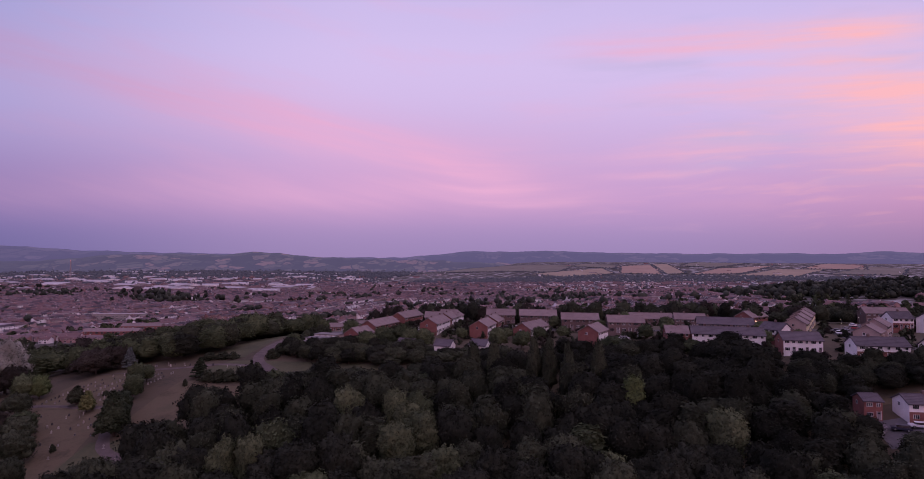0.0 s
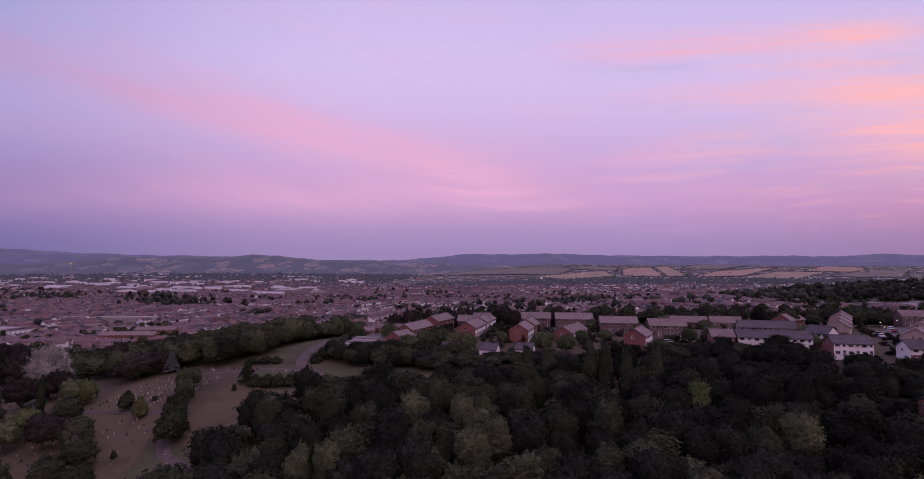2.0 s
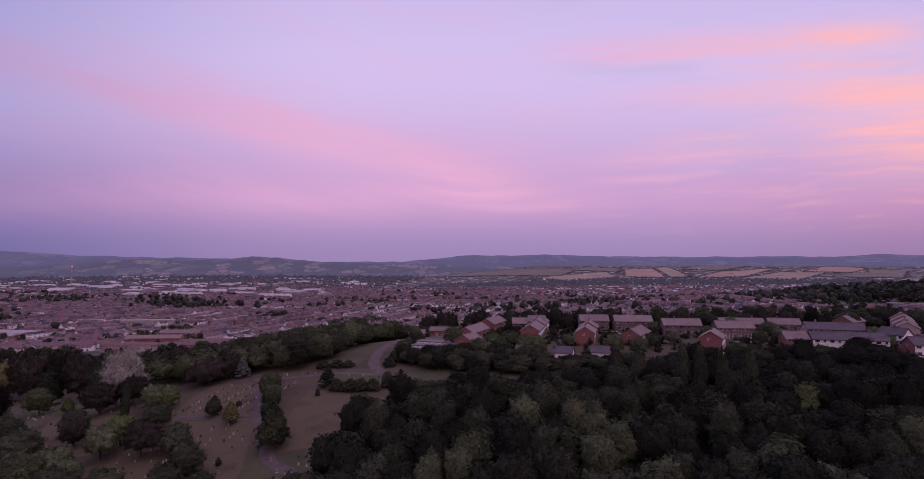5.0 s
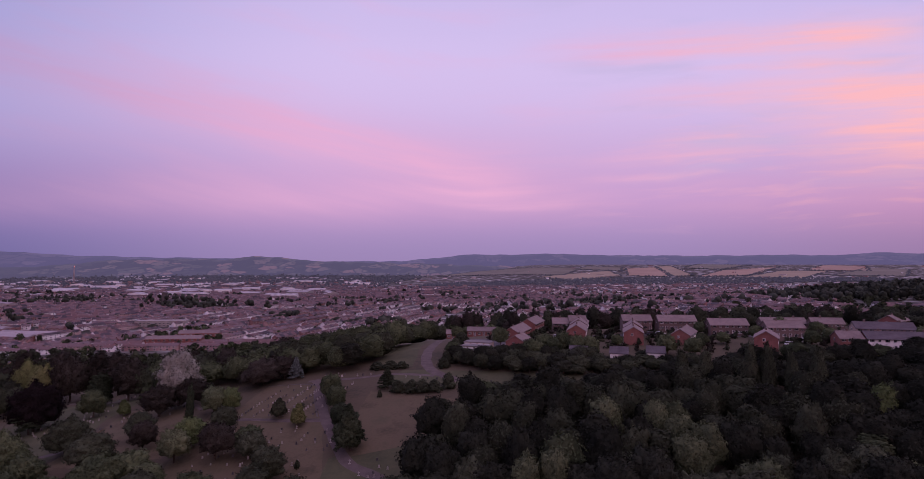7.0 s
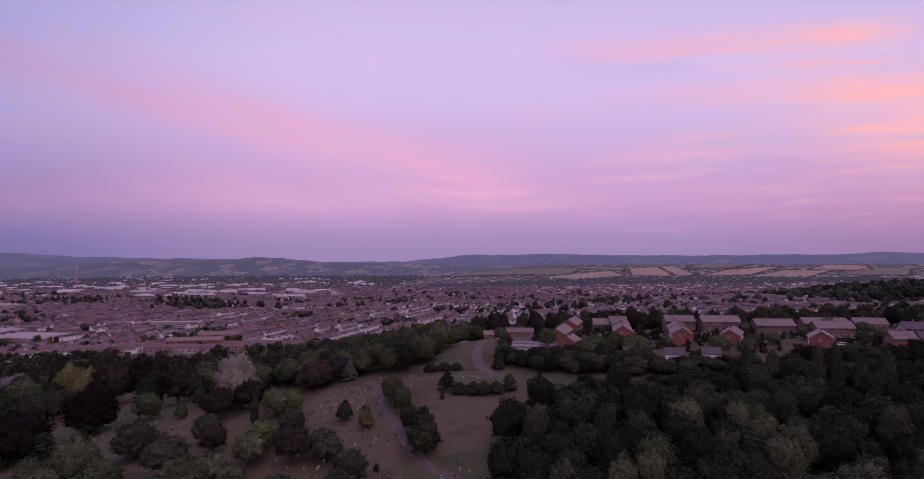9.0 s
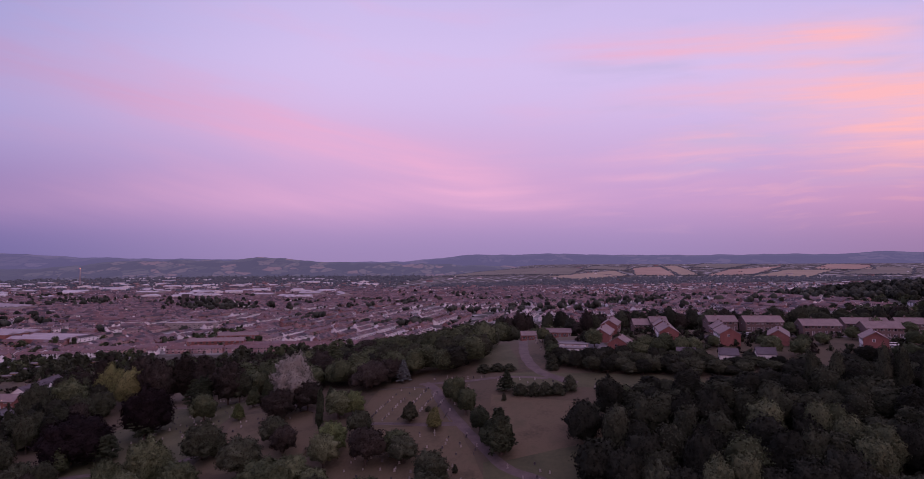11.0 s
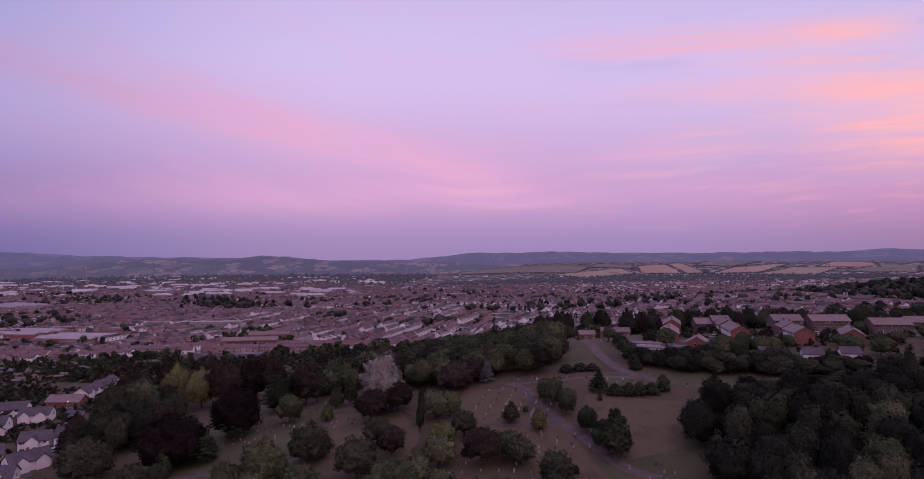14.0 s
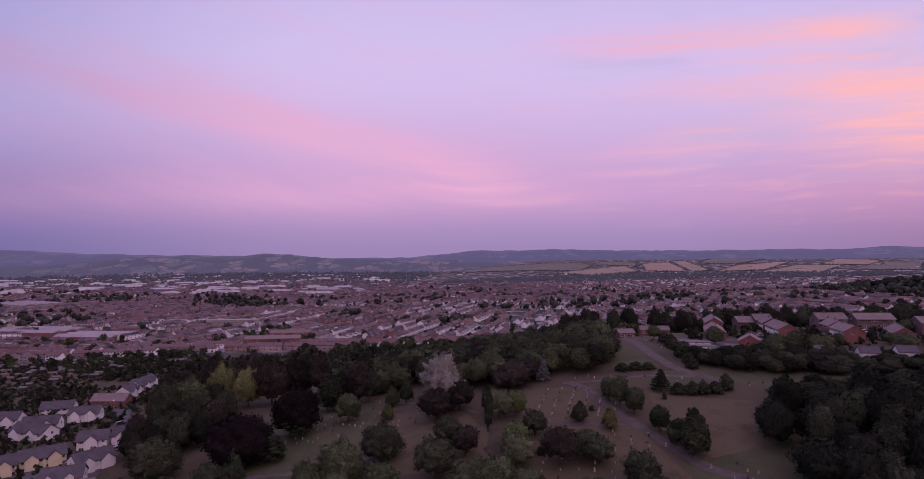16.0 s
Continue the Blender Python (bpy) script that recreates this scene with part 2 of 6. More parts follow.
DARKBRICK = material("brown_brick", [(0.13, 0.090, 0.084), (0.19, 0.135, 0.125)], 0.6, 0.9, 0.3, per="object", spread=0.2, fine=14)
TOWN_PALE = material("town_render", [(0.66, 0.60, 0.60), (0.80, 0.76, 0.76), (0.90, 0.88, 0.87)], 0.02, 0.9, per="island", spread=0.9, fine=20)


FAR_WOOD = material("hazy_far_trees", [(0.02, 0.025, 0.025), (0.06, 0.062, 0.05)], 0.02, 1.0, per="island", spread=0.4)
# these trees emit a faint blue in place of the haze before them
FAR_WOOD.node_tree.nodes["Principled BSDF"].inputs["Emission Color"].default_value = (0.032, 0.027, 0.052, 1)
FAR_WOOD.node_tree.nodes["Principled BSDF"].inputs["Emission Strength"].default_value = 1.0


def glowing(name, colour, strength):
    m = bpy.data.materials.new(name)
    m.use_nodes = True
    p = m.node_tree.nodes["Principled BSDF"]
    p.inputs["Base Color"].default_value = (0.8, 0.7, 0.5, 1)
    p.inputs["Emission Color"].default_value, p.inputs["Emission Strength"].default_value = (*colour, 1), strength
    return m


LAMPGLOW = glowing("lamp_glow", (1.0, 0.66, 0.36), 6.0)
REDGLOW = glowing("red_beacon", (1.0, 0.15, 0.12), 4.0)


def paint(name, colour):
    return material(name, [tuple(c * 0.9 for c in colour), colour], 1.0, 0.35, coat=0.5)


# ---- builders ----
class Build:
    """Gathers faces for one mesh."""

    def __init__(self):
        self.v, self.f, self.m = [], [], []

    def add(self, verts, faces, mat=0):
        n = len(self.v)
        self.v += [tuple(v) for v in verts]
        self.f += [tuple(n + i for i in f) for f in faces]
        self.m += [mat] * len(faces)
        return self

    def box(self, x0, y0, z0, x1, y1, z1, mat=0):
        v = [(x, y, z) for z in (z0, z1) for x, y in ((x0, y0), (x1, y0), (x1, y1), (x0, y1))]
        return self.add(v, [(3, 2, 1, 0), (4, 5, 6, 7), (0, 1, 5, 4), (1, 2, 6, 5), (2, 3, 7, 6), (3, 0, 4, 7)], mat)

    def tube(self, points, radii, sides=8, mat=0):
        rings = []
        for (x, y, z), r in zip(points, radii):
            rings += [(x + r * math.cos(2 * math.pi * i / sides), y + r * math.sin(2 * math.pi * i / sides), z) for i in range(sides)]
        faces = [(k * sides + i, k * sides + (i + 1) % sides, (k + 1) * sides + (i + 1) % sides, (k + 1) * sides + i)
                 for k in range(len(points) - 1) for i in range(sides)]
        last = (len(points) - 1) * sides
        faces += [tuple(range(last, last + sides)), tuple(range(sides - 1, -1, -1))]
        return self.add(rings, faces, mat)

    def mesh(self, name, mats):
        me = bpy.data.meshes.new(name)
        me.from_pydata(self.v, [], self.f)
        for m in mats:
            me.materials.append(m)
        me.polygons.foreach_set("material_index", self.m)
        me.update()
        return me


def part(name, data, parent, m=None, label="", kind=""):
    """One mesh as a part of a thing."""
    ob = new(name, data)
    ob.parent = parent
    if m is not None:
        ob.matrix_basis = m
    return tagged(ob, label, kind=kind)


def thing(name, m, label, category, group="", kind=""):
    ob = new(name)
    ob.matrix_basis = m
    return tagged(ob, label, category, group, kind)


def raw_mesh(name, verts, quads, mats, index=None, tris=None):
    """A large mesh straight from arrays of quads (and triangles)."""
    me = bpy.data.meshes.new(name)
    nq, nt_ = len(quads), 0 if tris is None else len(tris)
    loops = np.concatenate([np.asarray(quads).ravel()] + ([np.asarray(tris).ravel()] if nt_ else [])).astype(np.int32)
    starts = np.concatenate([np.arange(nq) * 4, nq * 4 + np.arange(nt_) * 3]).astype(np.int32)
    me.vertices.add(len(verts))
    me.vertices.foreach_set("co", np.asarray(verts, np.float32).ravel())
    me.loops.add(len(loops))
    me.loops.foreach_set("vertex_index", loops)
    me.polygons.add(nq + nt_)
    me.polygons.foreach_set("loop_start", starts)
    for m in mats:
        me.materials.append(m)
    if index is not None:
        me.polygons.foreach_set("material_index", np.asarray(index, np.int32))
    me.update(calc_edges=True)
    me.validate()
    return me


# ---- ground ----
HILLS = [
    (-240, 60, 0.7), (-150, 60, -8.4), (-70, 60, 0.1), (10, 60, -0.2), (90, 60, -8.0), (180, 60, 13.6), (-240,
    140, -5.2), (-150, 140, 3.6), (10, 140, 9.2), (90, 140, -2.7), (180, 140, 26.1), (-240, 200, 3.4), (-150,
    200, 4.4), (-70, 200, 9.4), (90, 200, 10.7), (-240, 260, -3.7), (-150, 260, 6.2), (-70, 260, 8.9), (90,
    260, 3.1), (180, 260, 16.9), (-240, 340, 0.8), (-150, 340, 0.8), (-70, 340, 3.1), (90, 340, 10.6), (180,
    340, 10.7), (300, 240, 38.2), (260, 440, 21.1), (60, 460, 2.7), (-60, 440, 10.0), (420, 520, 26.7), (380,
    360, 24.2), (50, 235, 11.6), (-10, 300, 12.0),
]
SPREAD = 2 * 78.0 ** 2 * 0.55


def smooth(a):
    a = np.clip(a, 0, 1)
    return a * a * (3 - 2 * a)


def ground_h(x, y):
    x, y = np.asarray(x, float), np.asarray(y, float)
    z = np.zeros(np.broadcast(x, y).shape)
    for cx, cy, up in HILLS:
        z = z + up * np.exp(-((x - cx) ** 2 + (y - cy) ** 2) / SPREAD)
    z = z + 1.9 * np.exp(-((x - 5) / 42) ** 2 - ((y - 270) / 20) ** 2)
    # the town lies in a broad bowl below the cemetery hill and rises again to the far fields
    bowl = -9 + 28 * smooth((x + 120) / 450) * (1 - smooth((y - 650) / 550)) - 9 * np.exp(-((x + 520) / 150) ** 2 - ((y - 560) / 130) ** 2)
    bowl = bowl - 8 * smooth((y - 900) / 700) + 62 * smooth((y - 1600) / 1500) * smooth((x + 250) / 900) + 22 * smooth((y - 1900) / 1500)
    k = smooth((y - 385 + 75 * smooth((-x - 180) / 120)) / 140)
    return z * (1 - k) + bowl * k + 19 * np.exp(-((x - 660) / 230) ** 2 - ((y - 800) / 170) ** 2)


def gh(x, y):
    return float(ground_h(x, y))


def axis(*runs):
    out = [runs[0][0]]
    for start, end, step in runs:
        n = max(1, round((end - start) / step))
        out += [start + (end - start) * (i + 1) / n for i in range(n)]
    return np.array(out)


def ground_material():
    """Dry grass near by; yards, gardens and streets under the town."""
    m = material("ground", [(0.046, 0.041, 0.026), (0.084, 0.067, 0.043), (0.066, 0.059, 0.035)], 0.06, 0.95, 0.3, fine=14)
    nt = m.node_tree
    p = nt.nodes["Principled BSDF"]
    grass = p.inputs["Base Color"].links[0].from_socket
    geo = nt.nodes.new("ShaderNodeNewGeometry")
    s = nt.nodes.new("ShaderNodeSeparateXYZ")
    nt.links.new(geo.outputs["Position"], s.inputs[0])
    r = nt.nodes.new("ShaderNodeMapRange")
    r.inputs["From Min"].default_value, r.inputs["From Max"].default_value = 330, 520
    nt.links.new(s.outputs[1], r.inputs["Value"])
    n = nt.nodes.new("ShaderNodeTexNoise")
    n.inputs["Scale"].default_value, n.inputs["Detail"].default_value = 0.03, 8
    nt.links.new(geo.outputs["Position"], n.inputs["Vector"])
    rp = nt.nodes.new("ShaderNodeValToRGB")
    for e, pos, c in zip((rp.color_ramp.elements[0], rp.color_ramp.elements[1], rp.color_ramp.elements.new(0.5)), (0.35, 0.66, 0.5),
                         ((0.030, 0.034, 0.024), (0.13, 0.10, 0.10), (0.060, 0.052, 0.046))):
        e.position, e.color = pos, (*c, 1)
    nt.links.new(n.outputs[0], rp.inputs[0])
    mix = nt.nodes.new("ShaderNodeMix")
    mix.data_type = "RGBA"
    nt.links.new(r.outputs[0], mix.inputs[0])
    nt.links.new(grass, mix.inputs[6])
    nt.links.new(rp.outputs[0], mix.inputs[7])
    nt.links.new(mix.outputs[2], p.inputs["Base Color"])
    return m


GROUND = ground_material()
gx = axis((-4900, -1500, 200), (-1500, -500, 50), (-500, -330, 12), (-330, 260, 4), (260, 700, 14), (700, 1500, 50), (1500, 4900, 200))
gy = axis((-4900, -600, 300), (-600, 60, 30), (60, 360, 4), (360, 700, 10), (700, 1500, 25), (1500, 4900, 90))
mx, my = np.meshgrid(gx, gy)
mz = ground_h(mx, my)
idx = np.arange(mx.size).reshape(mx.shape)
quads = np.stack([idx[:-1, :-1], idx[:-1, 1:], idx[1:, 1:], idx[1:, :-1]], -1).reshape(-1, 4)
ground = tagged(new("ground", raw_mesh("ground", np.stack([mx, my, mz], -1).reshape(-1, 3), quads, [GROUND])),
                "rolling ground of dry grass and town gardens", "ground", kind="structure")
for p in ground.data.polygons:
    p.use_smooth = True


def strip(name, points, width, mat, label, category, up=0.06, kind="structure", step=3.0):
    """A path or road laid on the ground along a line of points."""
    pts = [Vector((*p, 0)) for p in points]
    line = []
    for i in range(len(pts) - 1):
        p0, p1, p2, p3 = pts[max(0, i - 1)], pts[i], pts[i + 1], pts[min(len(pts) - 1, i + 2)]
        n = max(2, round((p2 - p1).length / step))
        for k in range(n + (i == len(pts) - 2)):
            t = k / n
            line.append(0.5 * (2 * p1 + (p2 - p0) * t + (2 * p0 - 5 * p1 + 4 * p2 - p3) * t * t + (3 * p1 - p0 - 3 * p2 + p3) * t ** 3))
    v, q = [], []
    for i, p in enumerate(line):
        d = (line[min(i + 1, len(line) - 1)] - line[max(i - 1, 0)]).normalized()
        side = Vector((-d.y, d.x, 0))
        w = width * (0.5 + 0.04 * math.sin(i * 1.7))
        for k in (-1, -0.33, 0.33, 1):
            s = p + side * w * k
            v.append((s.x, s.y, gh(s.x, s.y) + up))
    for i in range(len(line) - 1):
        q += [(4 * i + k, 4 * i + k + 1, 4 * i + k + 5, 4 * i + k + 4) for k in range(3)]
    return tagged(new(name, raw_mesh(name, v, q, [mat])), label, category, kind=kind)


def patch(name, corners, mat, label, category, up=0.04, n=24, wobble=0.0):
    """A four-cornered piece of ground cover laid on the ground."""
    a, b, c, d = (Vector(p) for p in corners)
    v, q = [], []
    for j in range(n + 1):
        for i in range(n + 1):
            s, t = i / n, j / n
            p = (a * (1 - s) + b * s) * (1 - t) + (d * (1 - s) + c * s) * t
            if wobble and (i in (0, n) or j in (0, n)):
                p = p + Vector((noise.noise((p.x * 0.07, p.y * 0.07, 1)), noise.noise((p.x * 0.07, p.y * 0.07, 5)))) * wobble
            v.append((p.x, p.y, gh(p.x, p.y) + up))
    for j in range(n):
        q += [(j * (n + 1) + i, j * (n + 1) + i + 1, (j + 1) * (n + 1) + i + 1, (j + 1) * (n + 1) + i) for i in range(n)]
    return tagged(new(name, raw_mesh(name, v, q, [mat])), label, category, kind="structure")


# cemetery lawns and paths
patch("cemetery_lawn", [(-95, 149.2), (-62, 157), (-56, 176), (-92, 189)], LAWN, "dry mown lawn beside the cemetery path", "lawn", 0.05, wobble=0.6)
patch("cemetery_lawn", [(-98, 122), (-58, 120), (-60, 160), (-97, 150)], MOWN, "rough grass with a few headstones below the lawn", "lawn", 0.046, wobble=0.6)
patch("cemetery_lawn", [(-134, 174), (-104, 172), (-108, 199), (-130, 206)], LAWN, "dry lawn with rows of headstones", "lawn", 0.05, wobble=1)
patch("cemetery_lawn", [(-146, 124), (-92, 120), (-103, 171), (-136, 174)], LAWN, "worn dry grass with scattered headstones", "lawn", 0.045, wobble=2)
patch("cemetery_lawn", [(-178, 160), (-142, 158), (-150, 196), (-176, 204)], LAWN, "bare dry grass slope between trees", "lawn", 0.05, wobble=4)
patch("cemetery_lawn", [(-228, 165), (-180, 165), (-180, 228), (-222, 240)], MOWN, "sloping cemetery grass with old headstones", "lawn", 0.05, wobble=4)
patch("cemetery_lawn", [(-90, 194), (-20, 186), (-22, 197), (-84, 208)], MOWN, "narrow strip of grass with headstones", "lawn", 0.05, wobble=1)
patch("cemetery_lawn", [(-96, 214), (-80, 212), (-78, 282), (-86, 282)], MOWN, "mown grass slope beside the drive", "lawn", 0.05, wobble=1)
strip("cemetery_path", [(-74, 132), (-84, 141), (-92, 148), (-98.5, 162), (-102.5, 171.5), (-108, 188), (-110, 198), (-114, 206)], 3.0, GRAVEL, "pale worn path through the cemetery", "path")
strip("cemetery_path", [(-102, 170.5), (-112, 172), (-122, 175), (-134, 178)], 1.6, GRAVEL, "narrow cross path between burial plots", "path", 0.07)
strip("kerb", [(-134, 176.6), (-127, 175.9), (-112, 172.9), (-104.2, 171.6)], 0.45, OLDSTONE, "dark stone kerb edging the burial plot", "kerb", 0.16)
strip("kerb", [(-105.2, 173), (-109.8, 188), (-111.6, 197)], 0.4, OLDSTONE, "dark stone kerb edging the burial plot", "kerb", 0.16)
strip("kerb", [(-130, 205), (-120, 203.2), (-112, 200)], 0.45, OLDSTONE, "dark stone kerb edging the burial plot", "kerb", 0.16)
strip("cemetery_drive", [(-64, 194), (-68.5, 199.7), (-73, 206), (-75.5, 217), (-75.5, 236), (-72.5, 262), (-70, 285), (-69, 300)], 4.0, GRAVEL, "pale drive climbing to the cemetery gate", "path", 0.07)
strip("cemetery_path", [(-116, 205), (-100, 203), (-86, 204), (-72, 200)], 2.0, GRAVEL, "pale path behind the burial plot", "path", 0.08)
strip("cemetery_path", [(-226, 170), (-205, 170), (-190, 168), (-176, 172)], 2.2, GRAVEL, "pale path along the lower cemetery", "path", 0.07)
strip("cemetery_path", [(-226, 248), (-202, 232), (-183, 226), (-172, 214), (-160, 205), (-146, 190)], 1.8, GRAVEL, "pale path between the cemetery trees", "path", 0.07)
strip("street", [(-262, 172), (-276, 217), (-296, 256), (-316, 300), (-335, 348), (-350, 400)], 7.0, ASPHALT, "grey asphalt street beside the cemetery trees", "road", 0.08)
strip("street", [(-330, 178), (-300, 186), (-284, 184), (-262, 178)], 5.0, ASPHALT, "grey asphalt cul-de-sac between white houses", "road", 0.10)
strip("street", [(-60, 262), (-30, 248), (10, 252), (40, 246), (70, 238), (110, 240), (150, 236), (185, 240)], 5.5, ASPHALT, "grey estate street between terraces", "road", 0.10)
strip("street", [(150, 185), (146, 215), (165, 240), (190, 262)], 8.0, ASPHALT, "grey estate street with parked cars", "road", 0.12)
patch("garage_yard", [(-63, 217), (-42, 215), (-40, 250), (-60, 254)], ASPHALT, "grey asphalt yard in front of the garages", "yard", 0.10)
patch("back_garden", [(106, 151.2), (142, 149.5), (142, 152.8), (106, 154.4)], LAWN, "strip of dry grass behind the houses", "lawn", 0.07)
patch("house_yard", [(100, 134), (128, 128), (132, 142), (103, 145)], ASPHALT, "dark asphalt parking yard in front of houses", "yard", 0.10)

# ---- far fields and hills ----
# straw and pasture are greyed to carry some distance haze in their colour
STRAW = material("straw_field", [(0.28, 0.195, 0.150), (0.35, 0.255, 0.195)], 0.01, 0.95, fine=12)
STUBBLE = material("stubble_field", [(0.25, 0.20, 0.145), (0.32, 0.26, 0.19)], 0.01, 0.95, fine=12)
PASTURE = material("pasture", [(0.13, 0.125, 0.100), (0.19, 0.172, 0.140)], 0.01, 0.95, fine=12)
FIELDS = [
    (STRAW, "orange straw field on a far slope", [(650, 2342), (809, 2302), (914, 2770), (745, 2682)]),
    (STUBBLE, "pale stubble field on a far slope", [(830, 2326), (925, 2354), (1029, 2874), (934, 2814)]),
    (STRAW, "straw field behind a hedge", [(927, 2306), (1167, 2366), (1531, 2778), (1150, 2578)]),
    (STUBBLE, "pale stubble field on the rise", [(1089, 2270), (1290, 2210), (1621, 2550), (1415, 2566)]),
    (STRAW, "straw field behind a hedge", [(1547, 2602), (1820, 2562), (2025, 2866), (1883, 2970)]),
    (PASTURE, "grey-green pasture on a far slope", [(1515, 2362), (1804, 2330), (2061, 2634), (1950, 2730)]),
    (PASTURE, "grey-green pasture on the plain", [(-150, 3000), (399, 2418), (542, 2730), (60, 3400)]),
    (STUBBLE, "pale stubble field beyond the town", [(281, 2394), (407, 2206), (624, 2338), (628, 2550)]),
    (PASTURE, "grey-green pasture on the rise", [(500, 2678), (682, 2550), (750, 2758), (599, 2838)]),
    (PASTURE, "green park among the houses", [(-436, 1418), (-327, 1358), (-350, 1678), (-469, 1786)]),
    (PASTURE, "grey-green pasture on the rise", [(1040, 2720), (1180, 2640), (1500, 2980), (1300, 3150)]),
    (PASTURE, "dry pasture below a wood", [(455, 740), (590, 720), (640, 800), (480, 815)])]
for mat, word, corners in FIELDS:
    patch("field", corners, mat, word, "field", 2.5 if corners[0][1] > 2000 else 0.6, 20, wobble=30.0 if corners[0][1] > 2000 else 4.0)


def hill_material(name, cover, size, haze_glow):
    """Far slopes: a patchwork of woods and hedged fields, haze put in as emission."""
    m = material(name, [cover[0], cover[0]], 0.02, 1.0, fine=4)
    nt = m.node_tree
    p = nt.nodes["Principled BSDF"]
    geo = nt.nodes.new("ShaderNodeNewGeometry")
    squash = nt.nodes.new("ShaderNodeVectorMath")
    squash.operation = "MULTIPLY"
    squash.inputs[1].default_value = (1 / size, 0.35 / size, 3.0 / size)
    nt.links.new(geo.outputs["Position"], squash.inputs[0])
    warp = nt.nodes.new("ShaderNodeTexNoise")
    warp.inputs["Scale"].default_value, warp.inputs["Detail"].default_value = 1.2, 4.0
    nt.links.new(squash.outputs[0], warp.inputs["Vector"])
    bent = nt.nodes.new("ShaderNodeMix")
    bent.data_type = "VECTOR"
    bent.inputs[0].default_value = 0.35
    nt.links.new(squash.outputs[0], bent.inputs[4])
    nt.links.new(warp.outputs["Color"], bent.inputs[5])
    cells, edges = nt.nodes.new("ShaderNodeTexVoronoi"), nt.nodes.new("ShaderNodeTexVoronoi")
    edges.feature = "DISTANCE_TO_EDGE"
    for n in (cells, edges):
        n.inputs["Scale"].default_value = 1.5
        nt.links.new(bent.outputs[1], n.inputs["Vector"])
    pick = nt.nodes.new("ShaderNodeSeparateColor")
    nt.links.new(cells.outputs["Color"], pick.inputs[0])
    kinds = nt.nodes.new("ShaderNodeValToRGB")
    kinds.color_ramp.interpolation = "CONSTANT"
    while len(kinds.color_ramp.elements) < len(cover):
        kinds.color_ramp.elements.new(0.5)
    for i, (e, c) in enumerate(zip(kinds.color_ramp.elements, cover)):
        e.position, e.color = 0.0 if i == 0 else 0.42 + 0.58 * (i - 1) / (len(cover) - 1), (*c, 1)
    nt.links.new(pick.outputs[0], kinds.inputs[0])
    hedge = nt.nodes.new("ShaderNodeMapRange")
    hedge.inputs["From Min"].default_value, hedge.inputs["From Max"].default_value = 0.03, 0.07
    nt.links.new(edges.outputs[0], hedge.inputs["Value"])
    trees = nt.nodes.new("ShaderNodeTexNoise")
    trees.inputs["Scale"].default_value, trees.inputs["Detail"].default_value = 3.0, 9.0
    nt.links.new(squash.outputs[0], trees.inputs["Vector"])
    wooded = nt.nodes.new("ShaderNodeMapRange")
    wooded.inputs["From Min"].default_value, wooded.inputs["From Max"].default_value = 0.62, 0.52
    nt.links.new(trees.outputs[0], wooded.inputs["Value"])
    both = nt.nodes.new("ShaderNodeMath")
    both.operation = "MULTIPLY"
    nt.links.new(hedge.outputs[0], both.inputs[0])
    nt.links.new(wooded.outputs[0], both.inputs[1])
    mix = nt.nodes.new("ShaderNodeMix")
    mix.data_type = "RGBA"
    mix.inputs[6].default_value = (*cover[0], 1)
    nt.links.new(both.outputs[0], mix.inputs[0])
    nt.links.new(kinds.outputs[0], mix.inputs[7])
    nt.links.new(mix.outputs[2], p.inputs["Base Color"])
    # a bluish emission over the whole slope stands in for air haze
    p.inputs["Emission Color"].default_value, p.inputs["Emission Strength"].default_value = (*haze_glow, 1), 1.0
    return m


def hills(name, radius, depth, profile, mat, label, rough):
    """A long ridge on an arc round the viewpoint; profile: (bearing, crest height)."""
    bear = np.linspace(-52, 52, 420)
    crest = np.interp(bear, [p[0] for p in profile], [p[1] for p in profile])
    crest = crest + np.array([noise.fractal((b * 0.5, radius, 0), 0.8, 2.1, 5) * rough for b in bear])
    steps = [(-depth, -0.05), (-depth * 0.7, 0.18), (-depth * 0.4, 0.55), (-depth * 0.15, 0.88), (0, 1.0), (60, 0.9), (120, -0.3)]
    v = []
    for off, k in steps:
        r = radius + off
        for i, b in enumerate(bear):
            x, y = -78 + r * math.sin(radians(b)), r * math.cos(radians(b))
            base = -25.0
            n = noise.fractal((b * 0.35, off * 0.004, radius), 0.9, 2.0, 5) * rough * 1.2 * (0 < k < 1)
            v.append((x, y, base + (crest[i] - base) * k + n))
    n = len(bear)
    q = [(j * n + i, j * n + i + 1, (j + 1) * n + i + 1, (j + 1) * n + i) for j in range(len(steps) - 1) for i in range(n - 1)]
    return tagged(new(name, raw_mesh(name, v, q, [mat])), label, "hills", kind="structure")


